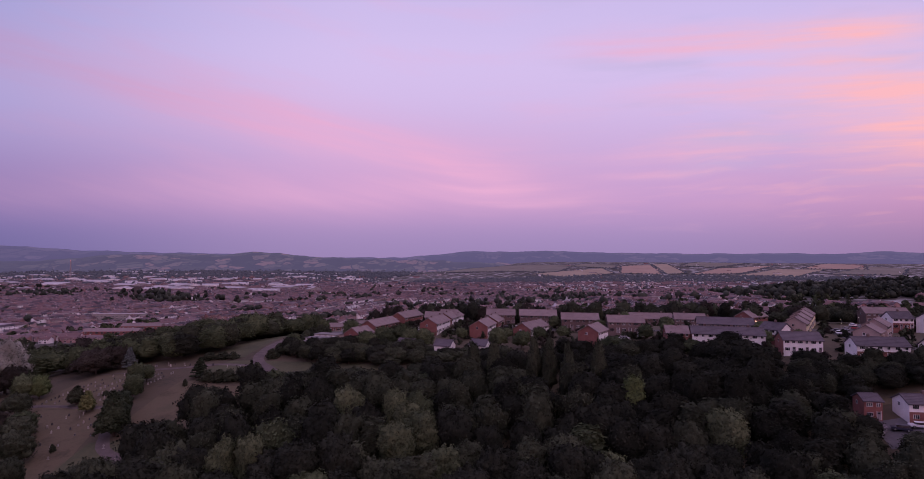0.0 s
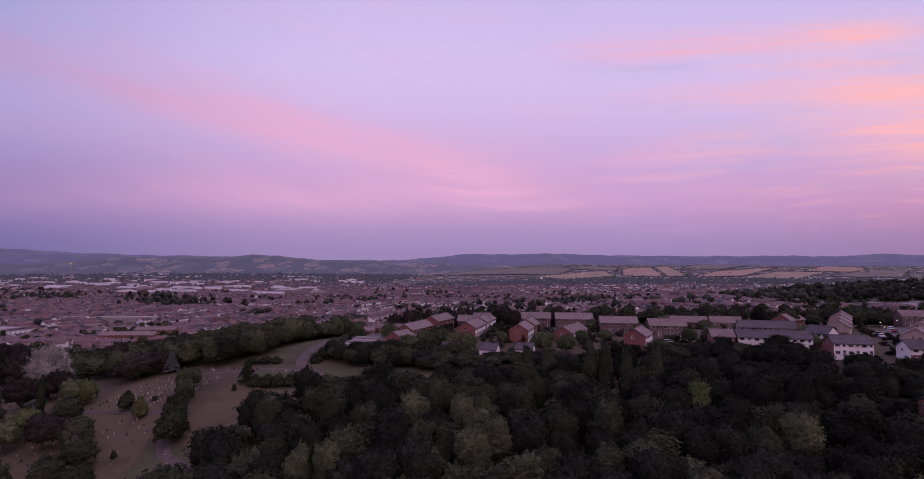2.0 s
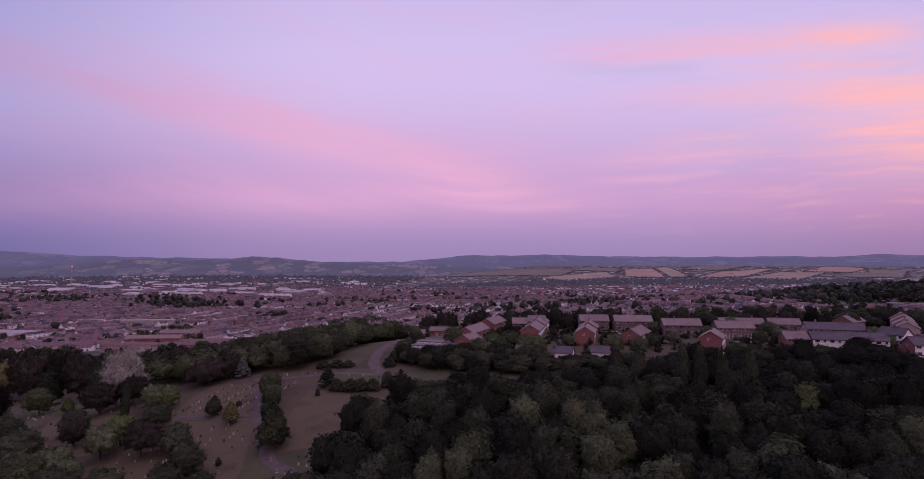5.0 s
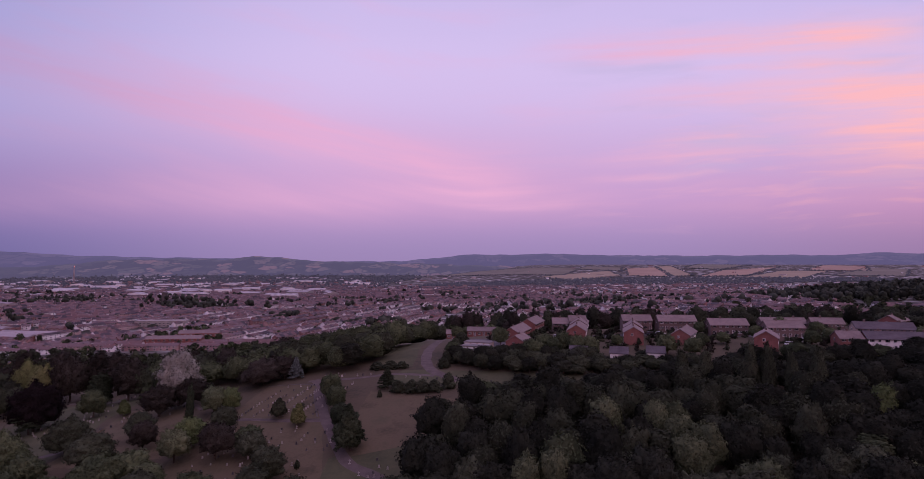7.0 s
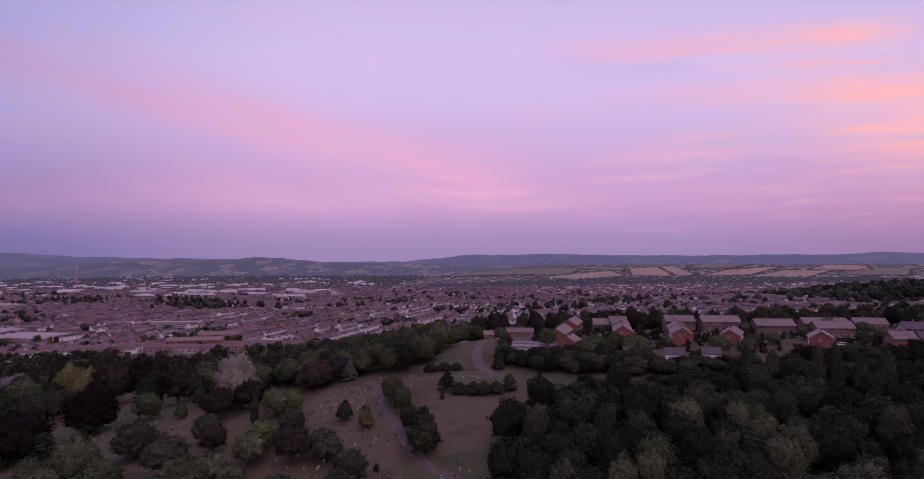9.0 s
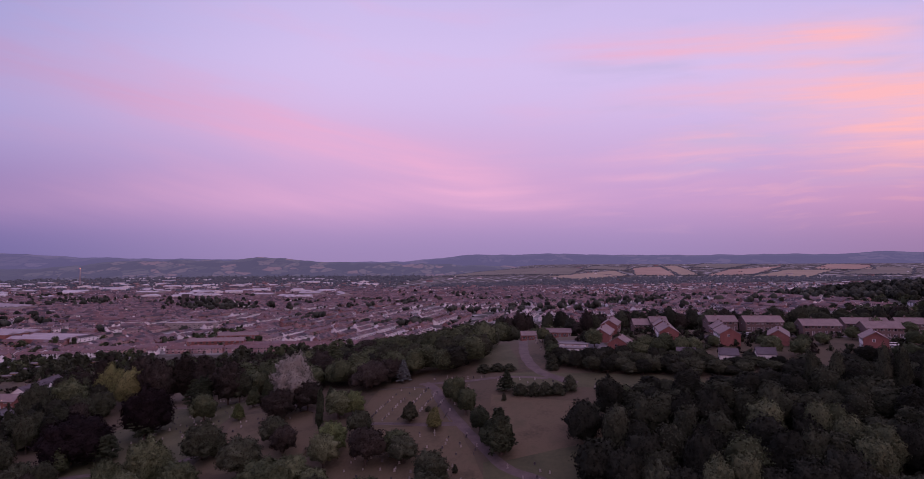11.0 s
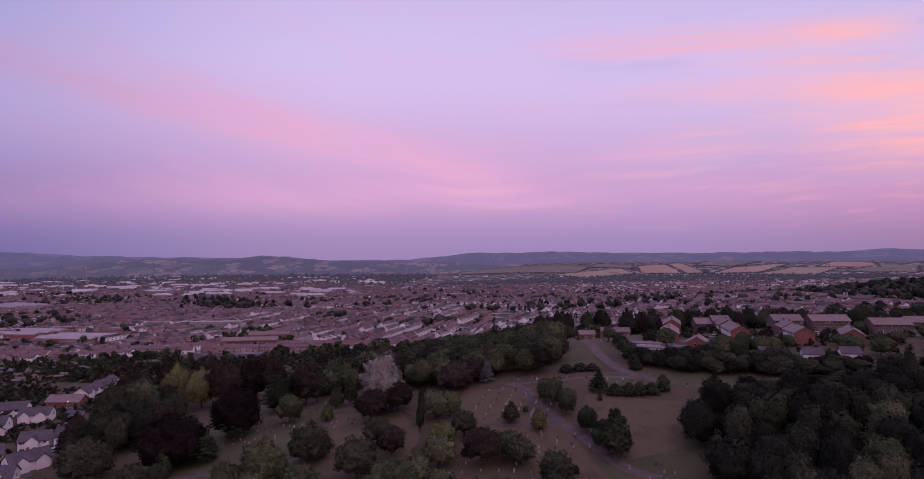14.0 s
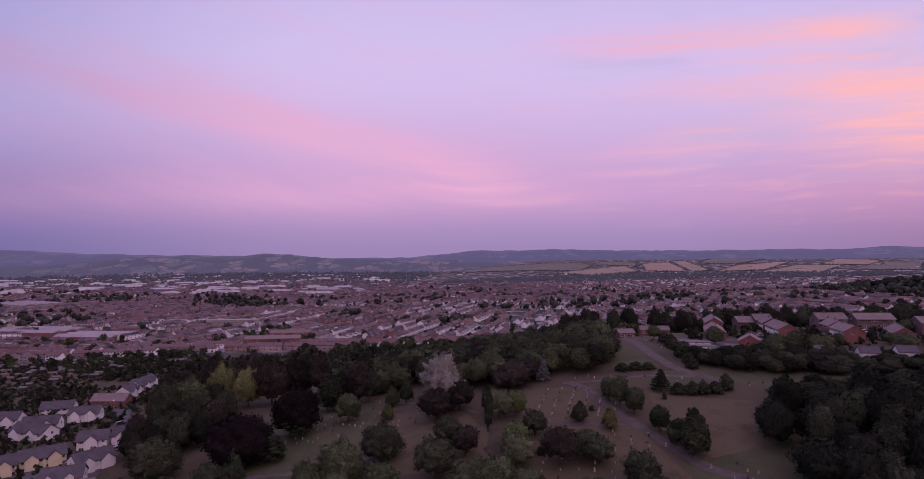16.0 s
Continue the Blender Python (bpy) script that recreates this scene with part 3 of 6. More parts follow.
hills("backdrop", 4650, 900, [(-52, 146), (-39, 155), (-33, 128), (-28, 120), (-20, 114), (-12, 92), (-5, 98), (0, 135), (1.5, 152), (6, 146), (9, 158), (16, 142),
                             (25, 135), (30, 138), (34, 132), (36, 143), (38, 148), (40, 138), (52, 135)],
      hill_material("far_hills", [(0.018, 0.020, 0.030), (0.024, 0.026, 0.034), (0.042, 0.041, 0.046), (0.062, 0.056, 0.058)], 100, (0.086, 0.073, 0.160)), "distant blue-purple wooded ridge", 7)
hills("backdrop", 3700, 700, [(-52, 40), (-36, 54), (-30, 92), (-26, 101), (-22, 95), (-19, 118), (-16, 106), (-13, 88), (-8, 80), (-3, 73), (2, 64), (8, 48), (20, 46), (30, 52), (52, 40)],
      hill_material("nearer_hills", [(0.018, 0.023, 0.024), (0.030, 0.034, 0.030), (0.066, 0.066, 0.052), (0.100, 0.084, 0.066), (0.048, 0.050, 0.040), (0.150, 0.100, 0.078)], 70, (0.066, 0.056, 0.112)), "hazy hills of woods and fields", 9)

# ---- trees ----
def ico(level):
    bm = bmesh.new()
    bmesh.ops.create_icosphere(bm, subdivisions=level, radius=1)
    v = np.array([x.co[:] for x in bm.verts])
    f = np.array([[x.index for x in g.verts] for g in bm.faces])
    bm.free()
    return v, f


ICO1, ICO2, ICO3, ICO4 = ico(1), ico(2), ico(3), ico(4)
# shape: (outline of the crown as height -> radius, lobes, lobe size, flatness, height and width it is drawn for)
SHAPES = {
    "round": ([(0.14, 0.6), (0.3, 0.9), (0.5, 1.0), (0.7, 0.93), (0.86, 0.68), (0.96, 0.36), (1.0, 0.12)], 44, 0.36, 0.8, 12, 10),
    "dome": ([(0.08, 0.8), (0.3, 0.97), (0.55, 1.0), (0.75, 0.92), (0.88, 0.72), (0.96, 0.44), (1.0, 0.12)], 46, 0.30, 0.85, 13, 9),
    "tall": ([(0.10, 0.7), (0.35, 1.0), (0.6, 0.92), (0.82, 0.70), (0.94, 0.45), (1.0, 0.18)], 40, 0.40, 1.1, 15, 7),
    "cone": ([(0.03, 0.7), (0.15, 0.98), (0.3, 1.0), (0.5, 0.86), (0.7, 0.62), (0.88, 0.33), (1.0, 0.03)], 44, 0.30, 1.2, 9, 5),
    "column": ([(0.03, 0.75), (0.2, 1.0), (0.5, 0.96), (0.75, 0.7), (0.9, 0.4), (1.0, 0.05)], 40, 0.40, 1.8, 12, 4),
    "fir": ([(0.08, 0.95), (0.25, 1.0), (0.45, 0.78), (0.65, 0.54), (0.85, 0.27), (1.0, 0.02)], 48, 0.32, 0.30, 10, 8),
    "cedar": ([(0.2, 0.8), (0.35, 1.0), (0.55, 0.95), (0.75, 0.75), (0.92, 0.5), (1.0, 0.25)], 40, 0.38, 0.28, 14, 13),
    "great": ([(0.10, 0.66), (0.25, 0.92), (0.45, 1.0), (0.66, 0.93), (0.84, 0.68), (0.95, 0.38), (1.0, 0.12)], 100, 0.25, 0.8, 15, 17),
    "loose": ([(0.14, 0.5), (0.3, 0.8), (0.5, 1.0), (0.68, 0.9), (0.84, 0.66), (0.95, 0.40), (1.0, 0.15)], 30, 0.36, 0.8, 17, 14),
    "bush": ([(0.0, 0.9), (0.3, 1.0), (0.6, 0.85), (0.85, 0.55), (1.0, 0.15)], 6, 0.60, 0.85, 3, 4),
    "shrub": ([(0.0, 0.9), (0.3, 1.0), (0.6, 0.85), (0.85, 0.55), (1.0, 0.15)], 26, 0.40, 0.85, 3, 3.4),
}


def leaf_sprays(p, d, spray, rng, jitter=0.5):
    """Small leaf triangles at the points p, facing about along d."""
    n = d + rng.normal(size=d.shape) * jitter
    n /= np.linalg.norm(n, axis=1)[:, None]
    t = np.cross(n, rng.normal(size=d.shape))
    t /= np.linalg.norm(t, axis=1)[:, None]
    b = np.cross(n, t)
    g = spray * rng.uniform(0.6, 1.35, (len(p), 1))
    return np.stack([p - t * g - b * g * 0.5, p + t * g - b * g * 0.5, p + b * g], 1).reshape(-1, 3)


def leafy_crown(shape, seed, leaves, spray):
    """A crown of billowing boughs: a dark inner mass and a coat of leaf sprays over it."""
    outline, high, wide = SHAPES[shape][0], *SHAPES[shape][4:]
    rng = np.random.default_rng(seed)
    hs, rs = np.array([o[0] for o in outline]), np.array([o[1] for o in outline])
    shift = Vector(rng.uniform(-50, 50, 3))
    swing = 0.75 if shape == "loose" else 0.62 if shape in ("great", "round") else 0.32 if shape == "dome" else 0.42
    bough, tuft = wide * (0.17 if shape == "loose" else 0.20), 0.9

    def surface(d):
        h = hs[0] + (hs[-1] - hs[0]) * (d[:, 2] * 0.5 + 0.5)
        side = np.maximum(np.hypot(d[:, 0], d[:, 1]), 1e-4)
        r = np.interp(h, hs, rs) * 0.5 * wide * np.minimum(1, side * 1.9)
        p = np.stack([d[:, 0] / side * r, d[:, 1] / side * r, h * high], 1)
        puff = np.array([abs(noise.noise(Vector(q) / bough + shift)) for q in p])
        small = np.array([abs(noise.noise(Vector(q) / tuft + shift)) for q in p])
        lean = np.array([noise.noise(Vector(q) / (wide * 0.55) - shift) for q in p])
        mid = np.array([0, 0, high * (hs[0] + 0.45 * (1 - hs[0]))])
        return mid + (p - mid) * (0.72 + swing * puff + 0.16 * small + 0.22 * lean)[:, None]

    v0, f0 = ICO4 if leaves > 2500 else ICO3
    core = surface(v0)
    mid = core.mean(axis=0)
    core = mid + (core - mid) * 0.92
    d = rng.normal(size=(leaves * 2, 3))
    d /= np.linalg.norm(d, axis=1)[:, None]
    d = d[d[:, 2] > -0.75][:leaves]
    p = surface(d)
    p = mid + (p - mid) * rng.uniform(0.93, 1.05, (len(p), 1))
    out = (p - mid) / np.linalg.norm(p - mid, axis=1)[:, None]
    v = np.concatenate([core, leaf_sprays(p, out, spray, rng)])
    v[:, :2] += (v[:, 2:] / high) ** 2 * wide * rng.uniform(-0.08, 0.08, 2)
    return v, np.concatenate([f0, np.arange(len(p) * 3).reshape(-1, 3) + len(core)])


def crown_arrays(shape, seed, leaves=3400, spray=0.25):
    """A crown: billowing boughs, or the tiered clumps of firs, cedars and low bushes."""
    if shape not in ("fir", "cedar", "bush", "shrub"):
        return leafy_crown(shape, seed, leaves, spray)
    return clump_crown(shape, seed, leaves, spray)


def clump_crown(shape, seed, leaves=3400, spray=0.25):
    """Lumpy dark clumps, and on each of them many small leaf sprays."""
    outline, lobes, size, flat, high, wide = SHAPES[shape]
    rng = np.random.default_rng(seed)
    hs, rs = np.array([o[0] for o in outline]), np.array([o[1] for o in outline])
    inner = 0.42 if shape in ("fir", "cedar", "loose", "bush") else 0.66
    if leaves < 800:
        lobes = lobes // 2
        size = size * 1.25
    v0, f0 = ICO2
    h = hs[0] + (hs[-1] - hs[0]) * (v0[:, 2] * 0.5 + 0.5) * 0.92
    flat_len = np.maximum(np.hypot(v0[:, 0], v0[:, 1]), 1e-4)
    lump = np.array([1 + 0.42 * noise.noise(Vector(p * 2.3) + Vector((seed * 3.1, 0, 0))) for p in v0])
    r = np.interp(h, hs, rs) * 0.5 * wide * inner * lump * np.minimum(1, flat_len * 2.2)
    core = np.stack([v0[:, 0] / flat_len * r, v0[:, 1] / flat_len * r, h * high], 1)
    verts, tris, count = [core], [f0], len(core)
    v1, f1 = ICO1
    per = max(8, leaves // lobes)
    for k in range(lobes):
        u = (k + 0.5) / lobes
        hh = hs[0] + (hs[-1] - hs[0]) * (1 - (1 - u) ** 1.15) * 0.97
        rr = np.interp(hh, hs, rs)
        a = k * 2.39996 + rng.uniform(-0.5, 0.5)
        s = size * wide * 0.5 * (0.55 + 0.45 * rr) * rng.uniform(0.58, 1.3)
        reach = max(0.0, rr * 0.5 * wide - 0.80 * s) * rng.uniform(0.76, 1.16)
        c = np.array([reach * math.cos(a), reach * math.sin(a), hh * high - 0.4 * s * min(1, flat)])
        verts.append(v1 * s * rng.uniform(*((0.45, 0.65) if leaves < 800 else (0.62, 0.84)), (len(v1), 1)) * (1, 1, flat) + c)
        tris.append(f1 + count)
        count += len(v1)
        out = np.array([math.cos(a), math.sin(a), 0.6]) * 0.55
        d = rng.normal(size=(per, 3)) * 0.75 + out
        d /= np.linalg.norm(d, axis=1)[:, None]
        p = d * s * rng.uniform(0.80, 1.08, (per, 1)) * (1, 1, flat) + c
        verts.append(leaf_sprays(p, d, spray, rng, 0.42))
        tris.append(np.arange(per * 3).reshape(-1, 3) + count)
        count += per * 3
    v = np.concatenate(verts)
    # an uneven outline: the whole crown bulges and leans
    bulge = 0.16 if shape in ("cone", "column", "fir") else 0.34
    swell = np.array([1 + bulge * noise.noise(Vector((p[0] / wide * 2.6 + seed, p[1] / wide * 2.6, p[2] / high * 2.2))) for p in v])
    v[:, 0] = v[:, 0] * swell + (v[:, 2] / high) ** 2 * wide * rng.uniform(-0.08, 0.08)
    v[:, 1] = v[:, 1] * swell + (v[:, 2] / high) ** 2 * wide * rng.uniform(-0.08, 0.08)
    v[:, 2] *= 0.88 + 0.14 * swell
    return v, np.concatenate(tris)


def tri_mesh(name, verts, tris, mats, index=None):
    return raw_mesh(name, verts, np.zeros((0, 4), int), mats, index, tris)


def trunk_mesh(shape, seed):
    high, wide = SHAPES[shape][4:]
    rng = random.Random(seed)
    b = Build()
    top = high * (0.62 if shape in ("round", "dome", "tall", "cedar") else 0.9)
    b.tube([(0, 0, -0.8), (0, 0, 0.25), (0.05, 0.03, top * 0.4), (0.1, -0.05, top)], [0.036 * high, 0.028 * high, 0.02 * high, 0.006 * high], 8)
    for k in range(5):
        a, z = k * 1.3 + rng.uniform(0, 0.6), top * rng.uniform(0.35, 0.75)
        dx, dy = math.cos(a), math.sin(a)
        b.tube([(0, 0, z), (dx * wide * 0.14, dy * wide * 0.14, z + 0.07 * high), (dx * wide * 0.27, dy * wide * 0.27, z + 0.17 * high)],
               [0.010 * high, 0.007 * high, 0.003 * high], 5)
    return b.mesh("trunk", [BARK])


CROWNS, ARRAYS, TRUNKS, MASSED = {}, {}, {}, {}
LEAF_ORDER = list(LEAF)
# leaf sprays and their size for the trees of each wood
LEAVES = {"wood": (2000, 0.27), "upper_wood": (1600, 0.30), "lower_wood": (2200, 0.26), "garden_trees_and_bushes": (700, 0.40)}


def tree(x, y, high, wide, shape, leaf, label, name="tree", category="tree", group="", massed=""):
    """One tree as a thing of its own; or, where massed names a wood, as one of its uncounted many."""
    rng = random.Random(int(x * 71 + y * 131))
    if shape == "round" and wide > 12.4:
        shape = "great"
    many, spray = {"great": (6000, 0.28), "loose": (4600, 0.26), "shrub": (900, 0.13), "bush": (100, 0.40)}.get(shape, (LEAVES.get(massed, (3000, 0.23))))
    kind = (shape, rng.randrange(4 if shape in ("round", "dome", "tall") else 2), many)
    if kind not in ARRAYS:
        ARRAYS[kind] = crown_arrays(shape, len(ARRAYS) * 7 + 1, many, spray)
    h0, w0 = SHAPES[shape][4:]
    m = pose(x, y, gh(x, y), rng.uniform(-3, 3), rng.uniform(-3, 3), rng.uniform(0, 360)) @ Matrix.Diagonal((wide / w0, wide / w0 * rng.uniform(0.88, 1.12), high / h0, 1))
    if massed:
        MASSED.setdefault(massed, []).append((kind, leaf, np.array(m)))
        return None
    if kind + (leaf,) not in CROWNS:
        CROWNS[kind + (leaf,)] = tri_mesh("crown", *ARRAYS[kind], [LEAF[leaf]])
    if shape not in TRUNKS:
        TRUNKS[shape] = trunk_mesh(shape, 3)
    ob = thing(name, m, label, category, group)
    part("trunk", TRUNKS[shape], ob)
    part("crown", CROWNS[kind + (leaf,)], ob)
    return ob


MASS_LABEL = {"near_town_trees": "dark garden trees and bushes at the edge of the town", "garden_trees_and_bushes": "dark scrub, bushes and garden trees round the houses"}


def grow_masses():
    """Joins the trees of each wood that are too many to count."""
    for name, trees_ in MASSED.items():
        verts, tris, index, count = [], [], [], 0
        for kind, leaf, m in trees_:
            v, t = ARRAYS[kind]
            verts.append(v @ m[:3, :3].T + m[:3, 3])
            tris.append(t + count)
            index.append(np.full(len(t), LEAF_ORDER.index(leaf)))
            count += len(v)
        me = tri_mesh(name, np.concatenate(verts), np.concatenate(tris), [LEAF[k] for k in LEAF_ORDER], np.concatenate(index))
        tagged(new(name, me), MASS_LABEL.get(name, "crowded crowns of dark green broadleaf trees"), "trees", kind="stuff")


# single trees of the cemetery: x, y, height, width
for shape, leaf, label, rows in [
        ("cone", "green", "clipped conical yew on the cemetery grass", [(-176, 213, 7.7, 5.2), (-171, 214, 9.2, 4.8), (-217, 172, 8.6, 6.2)]),
        ("column", "conifer", "slim dark columnar cypress among graves", [(-144, 176, 14.0, 2.8), (-144, 191, 8.5, 2.8), (-198, 222, 14, 8)]),
        ("cone", "lime", "small bright green conifer beside headstones", [(-176, 199, 5.4, 4.4)]),
        ("cone", "yellow", "small golden-green conifer in the burial plot", [(-110, 169, 6.3, 4.5)]),
        ("loose", "silver", "large pale silver-leaved tree above the cemetery", [(-158, 199, 17.8, 13.8)]),
        ("round", "copper", "dull copper-leaved broad tree", [(-160, 190, 10.5, 11), (-152, 195, 10.5, 10), (-151, 164, 8.7, 7.6), (-127, 154, 10.3, 9), (-133, 209, 9.5, 14), (-190, 226, 17, 12),
                                                             (-232, 256, 20, 16), (-127, 214, 9, 11)]),
        ("round", "dark", "dark round-headed tree on the cemetery grass", [(-156, 172, 8.6, 8.2), (-175, 169, 10.4, 12.5), (-159, 155, 10.9, 10.6), (-110, 142, 8.9, 9.0), (-241, 177, 11.8, 15), (-265, 229, 17, 13),
                                                                          (-251, 205, 10.9, 15), (-186, 227, 13, 9), (-131, 170, 7.5, 7), (-117, 153, 7.5, 8)]),
        ("round", "green", "full green broadleaf tree beside graves", [(-140, 184, 9.0, 8.8), (-120, 157, 7.1, 7.6), (-149, 142, 10.6, 16), (-183, 157, 12.8, 13.5), (-144, 145, 9.5, 9.4), (-190, 205, 10, 9),
                                                                       (-262, 244, 16, 17), (-172, 150, 9, 9)]),
        ("round", "lime", "fresh green broadleaf tree", [(-135, 184, 8.1, 6.4), (-137, 162, 8.8, 8.2)]),
        ("round", "pale", "grey-green tree with pale leaf tips", [(-138, 155, 9.3, 8.4), (-182, 237, 9.5, 9)]),
        ("round", "purple", "huge dark purple copper beech", [(-207, 200, 16.0, 18), (-219, 181, 14.0, 21)]),
        ("round", "yellow", "tall yellow-green tree at the cemetery edge", [(-257, 265, 18, 14), (-242, 256, 17, 13)]),
        ("fir", "blue", "pale blue-grey fir tree", [(-122, 211, 7.8, 5.8)]),
        ("cedar", "conifer", "dark tiered cedar on the grass", [(-205, 195, 9.1, 9.3), (-208, 179, 7.7, 8.6), (-202, 226, 12, 10)]),
        ("dome", "conifer", "dense dark conifer beside the path", [(-97, 165, 7.9, 6.2), (-94, 160, 6.6, 5.0), (-95.5, 158, 5, 4)]),
        ("cone", "conifer", "large conical conifer beside the path", [(-92, 153, 11.8, 8.4)]),
        ("dome", "green", "rounded green tree in the path-side row", [(-103, 182, 9.8, 6.0), (-100.5, 176, 8.4, 6.4), (-105, 186, 8.0, 5.2), (-104, 190, 6.5, 5.5)]),
        ("cone", "dark", "small dark yew in the burial plot", [(-117, 175, 6.4, 5.2)]),
        ("shrub", "dark", "dark clipped shrub on the lawn", [(-88.5, 184, 2.2, 1.6), (-112, 181, 1.5, 1.8), (-131, 160, 2.2, 2.6), (-126, 166, 1.2, 1.6), (-104, 147, 2.0, 1.6)]),
        ("fir", "conifer", "dark spruce on the upper lawn", [(-87, 191, 6.6, 6.6)]),
        ("tall", "copper", "tall dull conifer at the cemetery edge", [(-262, 268, 22, 13), (-247, 272, 21, 14), (-222, 262, 20, 15), (-211, 256, 19, 12), (-272, 262, 15, 11)])]:
    for x, y, high, wide in rows:
        tree(x, y, high, wide, shape, leaf, label, group="cemetery trees")


def inside(x, y, poly):
    hit, j = False, len(poly) - 1
    for i in range(len(poly)):
        (xi, yi), (xj, yj) = poly[i], poly[j]
        if (yi > y) != (yj > y) and x < (xj - xi) * (y - yi) / (yj - yi) + xi:
            hit = not hit
        j = i
    return hit


def scatter(poly, gap, seed, keep=1.0):
    rng = random.Random(seed)
    xs, ys = [p[0] for p in poly], [p[1] for p in poly]
    out, j = [], 0
    y = min(ys)
    while y < max(ys):
        x = min(xs) + (gap / 2 if j % 2 else 0)
        while x < max(xs):
            px, py = x + rng.uniform(-0.33, 0.33) * gap, y + rng.uniform(-0.33, 0.33) * gap
            if inside(px, py, poly) and rng.random() < keep:
                out.append((px, py))
            x += gap
        y += gap * 0.87
        j += 1
    return out


# trees of the wood that stand out from the rest
special = []
for shape, leaf, label, rows in [
        ("dome", "pale", "domed lime tree with pale leaf tips in the wood", [(-28, 144, 15, 10), (-17, 142, 14.5, 7.5), (-13, 137, 14, 8), (-9, 132, 14, 9), (-14, 127, 13.5, 9.5), (-51, 122, 14, 8), (-44.5, 122, 14.4, 7.6), (-5, 118, 13, 9.5)]),
        ("tall", "lime", "yellow-green tree standing out of the dark wood", [(44, 150, 14.5, 8.5)]),
        ("dome", "pale", "round pale-topped tree in the dark wood", [(61, 133, 15.0, 10.5)]),
        ("tall", "dark", "tall grey poplar in the wood", [(26, 168, 18, 5), (31, 166, 17, 4.6), (22, 171, 17, 5), (40, 168, 17, 5), (4, 176, 14, 5), (10, 174, 15, 5)])]:
    for x, y, high, wide in rows:
        tree(x, y, high, wide, shape, leaf, label, group="wood trees")
        special.append((x, y, wide))

WOOD = [(-86, 98), (-82, 122), (-76, 138), (-72, 152), (-68, 167), (-58, 178), (-20, 183), (0, 194), (30, 201), (62, 203), (98, 192), (112, 182), (150, 172), (160, 150), (150, 112), (146, 96)]
for x, y in scatter(WOOD, 7.9, 11):
    if any(math.hypot(x - sx, y - sy) < 0.42 * (sw + 5) for sx, sy, sw in special):
        continue
    r = random.Random(int(x * 37 + y * 91))
    shape = r.choices(["round", "dome", "tall"], [6, 4, 2])[0]
    # more dark leaves towards +x: dark wood, plus lens falloff put into colour
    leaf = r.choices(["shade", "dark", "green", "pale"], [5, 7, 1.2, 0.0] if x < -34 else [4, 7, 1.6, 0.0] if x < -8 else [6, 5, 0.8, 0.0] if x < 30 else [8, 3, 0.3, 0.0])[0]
    edge = (0.64 if x > 78 else 0.52) if y > 182 else (0.58 if x < 12 else 0.72) if y > 170 else 1.0
    if (99 < x < 140 and 134 < y < 151) or (x > 107 and 150 < y < 154.5) or (x > 112 and y > 167):
        continue
    low = 0.5 if x > 96 and y <= 134 else 0.62 if x > 92 else 1.0
    tree(x, y, r.uniform(9.5, 15) * edge * low, r.uniform(8.2, 11.4) * (1 if low == 1 else 0.8), shape, leaf, "broadleaf tree in dense dark green wood", group="wood trees", massed="" if 102 < y < 126 and x < 60 else "wood")
for x, y in scatter([(90, 152), (106, 155), (150, 155), (158, 166), (112, 167), (92, 172)], 6.2, 51):
    r = random.Random(int(x * 37 + y * 91))
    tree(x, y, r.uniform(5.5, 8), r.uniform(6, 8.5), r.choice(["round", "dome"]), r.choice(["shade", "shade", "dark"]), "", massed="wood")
HEDGE_BELT = [(-62, 204), (-46, 201), (-30, 196), (0, 196), (12, 200), (10, 210), (-30, 214), (-46, 221), (-68, 218)]
for x, y in scatter(HEDGE_BELT, 4.5, 5):
    r = random.Random(int(x * 17 + y * 31))
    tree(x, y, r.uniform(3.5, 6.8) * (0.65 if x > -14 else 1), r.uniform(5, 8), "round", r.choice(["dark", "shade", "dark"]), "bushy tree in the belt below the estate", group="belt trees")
for x, y, high, wide in [(-66, 224, 6, 6), (-46, 240, 8, 7), (-36, 216, 8, 8), (-28, 217, 8, 7), (-30, 224, 8, 8), (-24, 222, 9, 8), (-20, 216, 9, 7), (-14, 218, 8, 8),
                         (14, 215, 8, 8), (22, 212, 7, 7), (30, 222, 6, 5), (66, 232, 9, 6), (70, 218, 6, 6), (108, 204, 6, 5), (-64, 262, 7, 6), (0, 232, 5, 5), (18, 228, 5, 5), (40, 226, 5, 5), (56, 232, 6, 5),
                         (40, 248, 6, 5), (80, 222, 6, 6), (86, 240, 6, 6), (116, 222, 6, 6), (122, 208, 5, 5)]:
    tree(x, y, high, wide, "round", "green", "garden tree between estate houses", group="garden trees")
LEFT_WOOD = [(-188, 232), (-176, 238), (-160, 216), (-142, 212), (-118, 216), (-104, 208), (-98, 212), (-92, 236), (-84, 262), (-80, 290), (-76, 318), (-100, 345), (-150, 345), (-200, 300), (-215, 270)]
